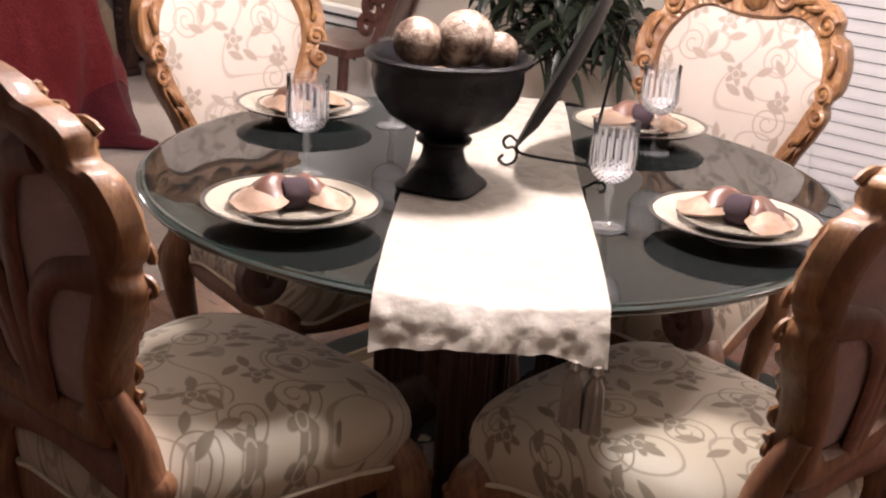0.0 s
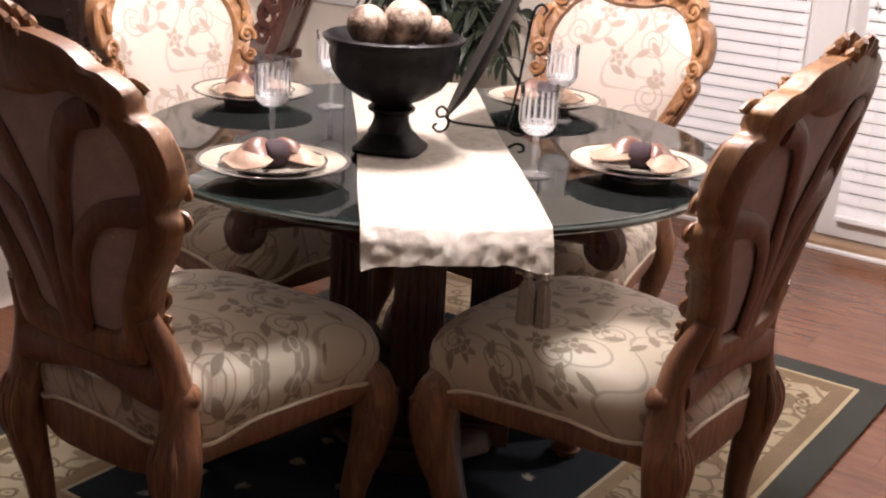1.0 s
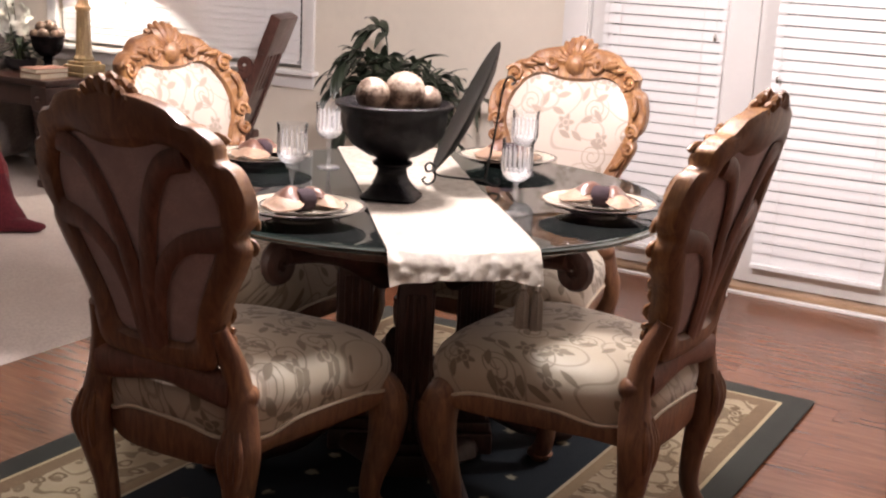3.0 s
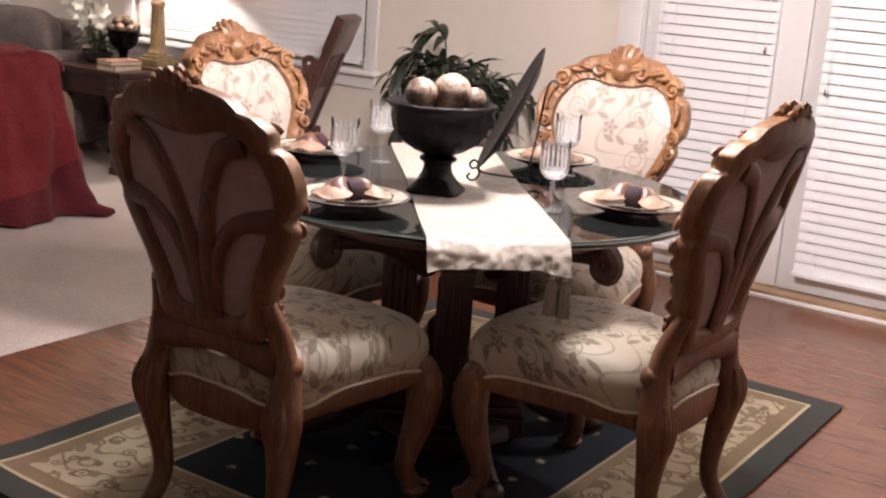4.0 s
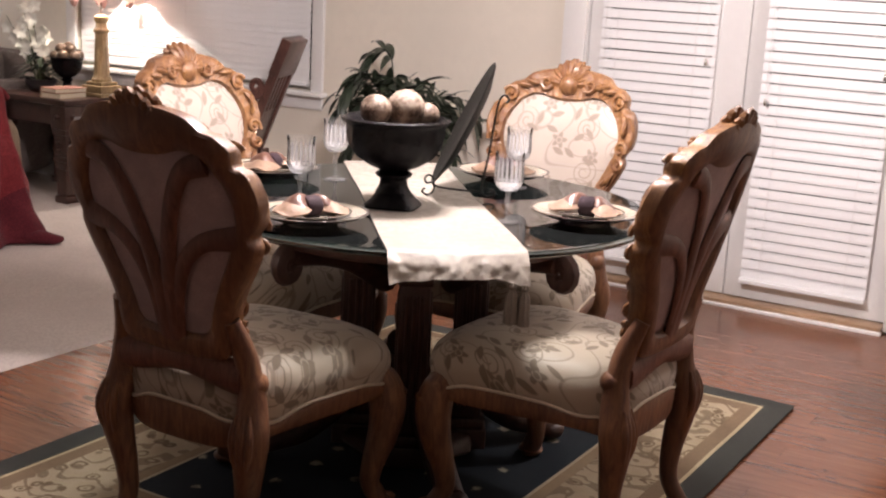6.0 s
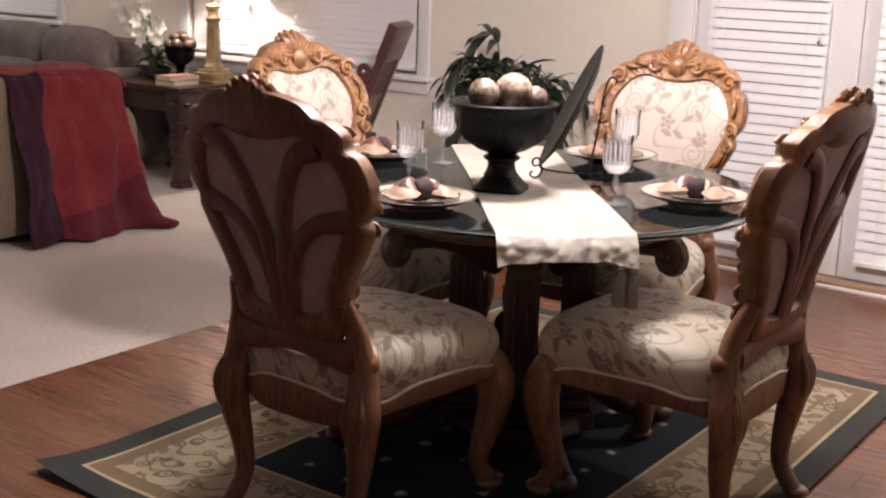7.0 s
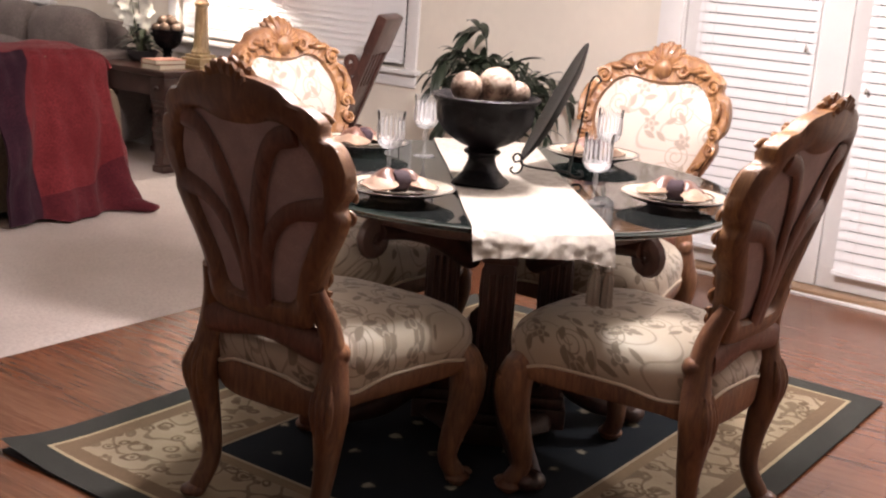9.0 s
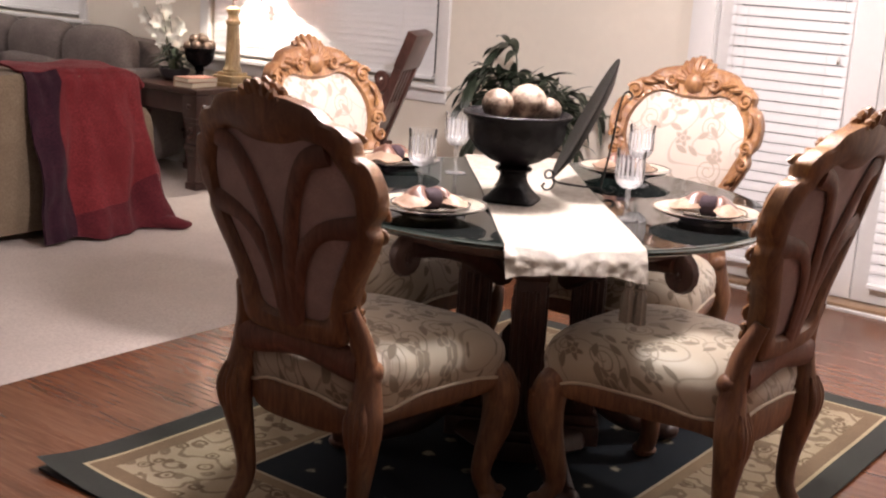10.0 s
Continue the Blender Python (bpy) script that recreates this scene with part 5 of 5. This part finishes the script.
for k, (h, t) in enumerate(((0.030, 4), (0.026, -7))):
    b = thing("book", "closed hardback book lying flat on the end table" if k == 0 else "smaller closed book on top of another", "book", pose(-3.62, 1.90, zb, 0, 0, t), "books on the end table")
    part("cover", boxed(-0.075, 0.075, -0.105, 0.105, 0, 0.003), M_BOOK[k], b)
    part("cover", boxed(-0.075, 0.075, -0.105, 0.105, h - 0.003, h), M_BOOK[k], b)
    part("spine", boxed(-0.0785, -0.0752, -0.105, 0.105, 0, h, bevel=0.001), M_BOOK[k], b)
    part("page_block", boxed(-0.072, 0.070, -0.1, 0.1, 0.0033, h - 0.0033), M_PAGES, b)
    zb += h + 0.0005
urn("small dark pedestal bowl filled with bronze balls on the end table", pose(-3.795, 2.08, EZ + 0.001, 0, 0, 15) @ Matrix.Diagonal((1, 1, 1.3, 1)), 0.66)
for k in range(9):
    a = k * math.pi / 3 if k < 6 else k * 2.1
    r, up = (0.066, 0.216) if k < 6 else (0.034, 0.257)
    bm = blob(bmesh.new(), (0, 0, 0), (0.034, 0.034, 0.033), seg=18, rings=12)
    ob = link("decor_ball", bm, M_BRONZE)
    ob.location = (-3.795 + r * math.cos(a), 2.08 + r * math.sin(a), EZ + up + 0.006 * (k % 2))
    tagged(ob, "bronze decorative ball heaped in the small bowl", "ball", "balls in the small bowl")

M_GOLD = wood("antique_gold_column", (0.20, 0.13, 0.06), (0.44, 0.33, 0.17), 0.38)
M_SHADE = bpy.data.materials.new("lamp_shade_cloth")
M_SHADE.use_nodes = True
t = M_SHADE.node_tree
tl, df, mx = t.nodes.new("ShaderNodeBsdfTranslucent"), t.nodes["Principled BSDF"], t.nodes.new("ShaderNodeMixShader")
tl.inputs[0].default_value, df.inputs["Base Color"].default_value = (0.80, 0.66, 0.58, 1), (0.62, 0.47, 0.42, 1)
mx.inputs[0].default_value = 0.45
t.links.new(df.outputs[0], mx.inputs[1]), t.links.new(tl.outputs[0], mx.inputs[2])
t.links.new(mx.outputs[0], t.nodes["Material Output"].inputs[0])
M_DROP = plain("rose_glass_drop", (0.50, 0.30, 0.27), 0.2, relief=0.0, coat=0.4)
lamp = thing("table_lamp", "lit table lamp with an antique-gold column and scalloped shade", "lamp", pose(-3.56, 2.13, EZ + 0.0005))
bm = boxed(-0.092, 0.092, -0.092, 0.092, 0, 0.022, bevel=0.004)
box(bm, -0.082, 0.082, -0.082, 0.082, 0.0225, 0.065, bevel=0.006)
box(bm, -0.064, 0.064, -0.064, 0.064, 0.0655, 0.085, bevel=0.006)
part("base", bm, M_GOLD, lamp, "stepped square gilt base")
part("column", lathe([(0, 0.0855), (0.056, 0.0855), (0.058, 0.10), (0.048, 0.115), (0.044, 0.13), (0.036, 0.33), (0.035, 0.36), (0.044, 0.37), (0.044, 0.385), (0.034, 0.395), (0.030, 0.42), (0.040, 0.435), (0.042, 0.455), (0.018, 0.47), (0, 0.472)], 40,
                     wave=lambda a, i: 1 + 0.05 * math.cos(10 * a) * (3 < i < 7)), M_GOLD, lamp, "fluted gilt column")
part("stem", tube([(0, 0, 0.472), (0, 0, 0.70)], 0.008, 10), M_STEEL, lamp)
for k in range(6):
    a = radians(60 * k - 38)
    bm = lathe([(0, -0.095), (0.012, -0.078), (0.022, -0.055), (0.016, -0.035), (0.004, -0.02), (0.002, 0.0), (0, 0.0)], 8, centre=(0.175 * math.cos(a), 0.175 * math.sin(a)))
    part("shade_drop", bm, M_DROP, lamp, "rose glass drop hanging from the shade").location.z = 0.60
bm = sheet(lambda u, v: ((0.235 - 0.12 * v) * math.cos(2 * math.pi * u), (0.235 - 0.12 * v) * math.sin(2 * math.pi * u), 0.575 + 0.27 * v - 0.028 * (1 - v) ** 3 * abs(math.cos(4 * 2 * math.pi * u)) ** 3), 96, 16, 0.002)
part("shade", bm, M_SHADE, lamp, "scalloped cloth lampshade, lit from within")

M_PETAL = plain("white_petal", (0.72, 0.71, 0.64), 0.6, vary=0.08, scale=30)
M_LEAF = plain("dark_green_leaf", (0.026, 0.036, 0.022), 0.34, vary=0.35, scale=12, relief=0.2)
M_STEM = plain("stem_green", (0.06, 0.075, 0.03), 0.6, vary=0.3)
M_POT = plain("dark_ceramic", (0.028, 0.024, 0.026), 0.3, relief=0.15)
M_SOIL = plain("potting_soil", (0.03, 0.02, 0.014), 0.95, relief=1.0, scale=30)


def leaf_mesh(bm, base, direction, length, width, droop, up=(0, 0, 1), roll=0.0):
    """A long pointed leaf, folded along its midrib and drooping."""
    d = Vector(direction).normalized()
    side = d.cross(Vector(up))
    if side.length < 0.05:
        side = d.cross(Vector((1, 0, 0)))
    side.normalize()
    side = Matrix.Rotation(roll, 3, d) @ side
    p = Vector(base)
    rows = []
    n = 6
    for i in range(n + 1):
        s = i / n
        w = width * math.sin(math.pi * min(0.98, 0.08 + 0.92 * s)) ** 0.8 * (1 - 0.25 * s)
        nrm = side.cross(d).normalized()
        rows.append([bm.verts.new(p + side * w * k - nrm * (abs(k) * w * -0.25)) for k in (-1, 0, 1)])
        d = (d + Vector((0, 0, -droop / n))).normalized()
        p = p + d * (length / n)
    for a, b in zip(rows, rows[1:]):
        for k in range(2):
            bm.faces.new((a[k], a[k + 1], b[k + 1], b[k]))
    return bm


rng = random.Random(7)
flowers = thing("potted_flowers", "white silk blossoms with green leaves in a dark pot", "flowers", pose(-4.0, 2.06, EZ + 0.0005))
part("pot", lathe([(0, 0), (0.055, 0), (0.075, 0.012), (0.092, 0.045), (0.096, 0.066), (0.088, 0.066), (0.080, 0.052), (0, 0.050)], 32), M_POT, flowers, "dark ceramic pot")
bm = bmesh.new()
bml = bmesh.new()
heads = []
for k in range(11):
    a = rng.uniform(0, 6.28)
    r = rng.uniform(0.04, 0.19)
    top = Vector((r * math.cos(a) - 0.03, r * math.sin(a) * 0.6 - 0.03, rng.uniform(0.24, 0.47)))
    base = Vector((0.02 * math.cos(a), 0.02 * math.sin(a), 0.049))
    tube([base, base.lerp(top, 0.5) + Vector((0, 0, 0.03)), top], (0.004, 0.003, 0.002), 6, bm, n=10)
    for q in range(3):
        heads.append(base.lerp(top, 0.62 + 0.19 * q) + Vector((rng.uniform(-0.035, 0.035), rng.uniform(-0.03, 0.03), rng.uniform(0, 0.03))))
part("stems", bm, M_STEM, flowers)
for k in range(60):
    a = rng.uniform(0, 6.28)
    leaf_mesh(bml, (0.03 * math.cos(a), 0.03 * math.sin(a), rng.uniform(0.05, 0.20)), (math.cos(a), math.sin(a), rng.uniform(-0.1, 0.9)), rng.uniform(0.09, 0.16), 0.018, 0.7)
tagged(part("foliage", bml, M_LEAF, flowers), kind="stuff")
for h in heads:
    bm = bmesh.new()
    t0 = rng.uniform(0, 6)
    face = Vector((0.5 + rng.uniform(-0.4, 0.4), -0.8, rng.uniform(-0.2, 0.5))).normalized()
    s1 = face.cross(Vector((0, 0, 1))).normalized()
    s2 = s1.cross(face)
    for k in range(5):
        a = t0 + k * 2 * math.pi / 5
        leaf_mesh(bm, h, s1 * math.cos(a) + s2 * math.sin(a) + face * 0.35, 0.046, 0.020, 0.2, up=face)
    part("blossom", bm, M_PETAL, flowers)

# palm by the wall
palm = thing("potted_palm", "leafy dark green palm in a dark pot by the wall", "plant", pose(-1.39, 2.03, 0))
part("pot", lathe([(0, 0.001), (0.12, 0.001), (0.13, 0.03), (0.155, 0.30), (0.165, 0.34), (0.15, 0.34), (0.14, 0.31), (0, 0.305)], 40), M_POT, palm, "dark ceramic floor pot")
part("soil", lathe([(0, 0.318), (0.08, 0.316), (0.1385, 0.3105)], 24), M_SOIL, palm)
rng = random.Random(21)
fronds = 24
for k in range(fronds):
    a = 2 * math.pi * k / fronds + rng.uniform(-0.2, 0.2)
    reach = rng.uniform(0.18, 0.34)
    hgt = rng.uniform(0.74, 0.91) if k % 5 else 0.64
    drop, first = 0.10, 8
    if k == 11:
        a, hgt, reach, drop, first = 3.75, 1.03, 0.15, 0.04, 11     # one tall arching frond
    c, s = math.cos(a), math.sin(a) * 0.72
    pts = [(0.02 * c, 0.02 * s, 0.315), (0.05 * c, 0.05 * s, 0.3 + 0.5 * (hgt - 0.3)), (reach * 0.45 * c, reach * 0.45 * s, hgt - 0.06), (reach * 0.8 * c, reach * 0.8 * s, hgt), (reach * 1.2 * c, reach * 1.2 * s, hgt - drop)]
    bm = tube(pts, (0.006, 0.005, 0.004, 0.003, 0.0015), 6, n=22)
    line = spline(pts, 22)
    for i in range(first, 22):
        d = Vector(line[min(i + 1, 21)]) - Vector(line[i - 1])
        d.normalize()
        side = d.cross(Vector((0, 0, 1)))
        if side.length < 0.1:
            side = Vector((s, -c, 0))
        side.normalize()
        for sg in (-1, 1):
            if rng.random() < 0.74:
                rise = rng.uniform(0.4, 1.1) if rng.random() < 0.36 else rng.uniform(-0.35, 0.1)
                leaf_mesh(bm, line[i], d * rng.uniform(0.5, 0.9) + side * sg * rng.uniform(0.6, 1.1) + Vector((0, 0, rise)), rng.uniform(0.12, 0.20), rng.uniform(0.013, 0.024), rng.uniform(0.6, 1.5), roll=rng.uniform(-0.8, 0.8))
    part("frond", bm, M_LEAF, palm)

# dark wooden chair by the wall, its back leaning far over
wc = thing("carved_side_chair", "dark mahogany slat-back chair leaning back by the window", "chair")
wt, wb = Vector((-2.02, 1.98, 1.045)), Vector((-2.38, 2.06, 0.40))
wid = Vector((-0.36, 0.93, 0)).normalized()
slope = (wt - wb).normalized()
nrm = wid.cross(slope).normalized()


def board(bm, a0, a1, s0, s1, t0, t1, bevel=0.004):
    """A board on the chair's sloping back: across, along, through."""
    b2 = boxed(a0, a1, s0, s1, t0, t1, bevel=bevel)
    m = Matrix((wid, slope, nrm)).transposed().to_4x4()
    m.translation = wb
    b2.transform(m)
    me = bpy.data.meshes.new("tmp")
    b2.to_mesh(me), b2.free()
    bm.from_mesh(me)
    bpy.data.meshes.remove(me)
    return bm


LEN = (wt - wb).length
for a in (-0.14, 0.11):
    part("back_post", board(bmesh.new(), a, a + 0.035, 0.0, LEN - 0.02, -0.024, 0.024, 0.008), M_MAHOG, wc)
part("top_rail", board(bmesh.new(), -0.15, 0.155, LEN - 0.22, LEN, -0.028, 0.028, 0.014), M_MAHOG, wc)
for k in range(4):
    a = -0.094 + 0.053 * k
    part("back_slat", board(bmesh.new(), a, a + 0.030, LEN - 0.44, LEN - 0.215, -0.012, 0.012), M_MAHOG, wc)
part("splat", board(bmesh.new(), -0.108, 0.112, 0.05, LEN - 0.435, -0.014, 0.014, 0.006), M_MAHOG, wc)
bm = bmesh.new()
for k, (s, r) in enumerate(((0.14, 0.055), (0.24, 0.062), (0.34, 0.06), (0.44, 0.05))):
    o = wb + slope * s - wid * 0.13 + nrm * -0.02
    tube(spiral(o + Vector((-0.05, -0.01, 0)), r, 0.01, 1.4, k * 1.3, (0.85, 0.2, 0), (0, 0, 1)), [0.016 - 0.008 * i / 21 for i in range(22)], 8, bm, squash=1.4)
part("carved_side", bm, M_MAHOG, wc, "carved scrollwork")
part("seat", boxed(-2.86, -2.40, 1.86, 2.26, 0.375, 0.42, bevel=0.012), M_MAHOG, wc)
for x, y in ((-2.82, 1.90), (-2.82, 2.22), (-2.46, 1.90), (-2.46, 2.22)):
    part("leg", tube([(x, y, 0.374), (x, y, 0.2), (x + (0.03 if x > -2.6 else -0.02), y, 0.008)], (0.022, 0.019, 0.015), 10, n=10), M_MAHOG, wc)

# black tub chair near the doors
M_SHELLBLK = plain("black_moulded_shell", (0.012, 0.010, 0.010), 0.4, relief=0.1)
M_PAD = cloth("beige_pad", (0.34, 0.28, 0.21), (0.42, 0.36, 0.28))
tub = thing("tub_chair", "black moulded tub chair with a beige pad on chrome feet", "chair", pose(1.335, 1.50, 0, 0, 0, 0))


def tub_point(u, v):
    a = radians(-35 + 250 * u)
    r = 0.30 * (0.62 + 0.38 * min(1, v * 2.2) ** 0.5)
    z = 0.285 + (0.09 + 0.19 * (0.5 - 0.5 * math.cos(2 * math.pi * u)) ** 0.8) * v
    return (-r * math.sin(a - radians(0)), r * math.cos(a), z)


part("shell", sheet(tub_point, 60, 14, 0.014), M_SHELLBLK, tub, "black moulded shell")
part("seat_pan", lathe([(0, 0.262), (0.17, 0.264), (0.19, 0.276), (0.17, 0.284), (0, 0.284)], 40), M_SHELLBLK, tub)
part("seat_pad", lathe([(0, 0.285), (0.20, 0.285), (0.225, 0.305), (0.21, 0.328), (0.15, 0.338), (0, 0.340)], 40), M_PAD, tub, "beige seat pad")
part("pillar", lathe([(0, 0.05), (0.025, 0.05), (0.025, 0.2615), (0, 0.2615)], 20), M_STEEL, tub)
for k in range(5):
    a = radians(205 + 72 * k)
    part("foot_bar", tube([(0, 0, 0.06), (0.12 * math.cos(a), 0.12 * math.sin(a), 0.05), (0.2 * math.cos(a), 0.2 * math.sin(a), 0.013)], (0.02, 0.017, 0.012), 10, n=10), M_STEEL, tub, "chrome foot")

# ---------------------------------------------------------------- floor planks
plank_mesh = {}


def plank(length):
    if length not in plank_mesh:
        bm = boxed(0.0003, length - 0.0003, 0.0003, 0.1287, -0.0115, 0.0)
        me = bpy.data.meshes.new("plank")
        bmesh.ops.recalc_face_normals(bm, faces=bm.faces[:])
        bm.to_mesh(me), bm.free()
        me.materials.append(M_PLANK)
        plank_mesh[length] = me
    return plank_mesh[length]


rng = random.Random(3)
rest = bmesh.new()
y, row = WALL_Y - 0.072 - 0.129, 0
while y > SOUTH:
    x = CARPET_X - 0.02 - (0.4 * (row % 3))
    while x < EAST:
        if x + 1.2 > CARPET_X:
            size = round(min(1.2, EAST - x), 3)
            if y > -2.5 and x < 2.6:
                ob = new("plank", plank(size))
                ob.location = (x, y, 0)
                ob.parent = ground
            else:
                box(rest, x + 0.0003, x + size - 0.0003, y + 0.0003, y + 0.1287, -0.0115, 0.0)
        x += 1.2
    y -= 0.129
    row += 1
tagged(part("far_planks", rest, M_PLANK, ground, smooth=False), kind="stuff")
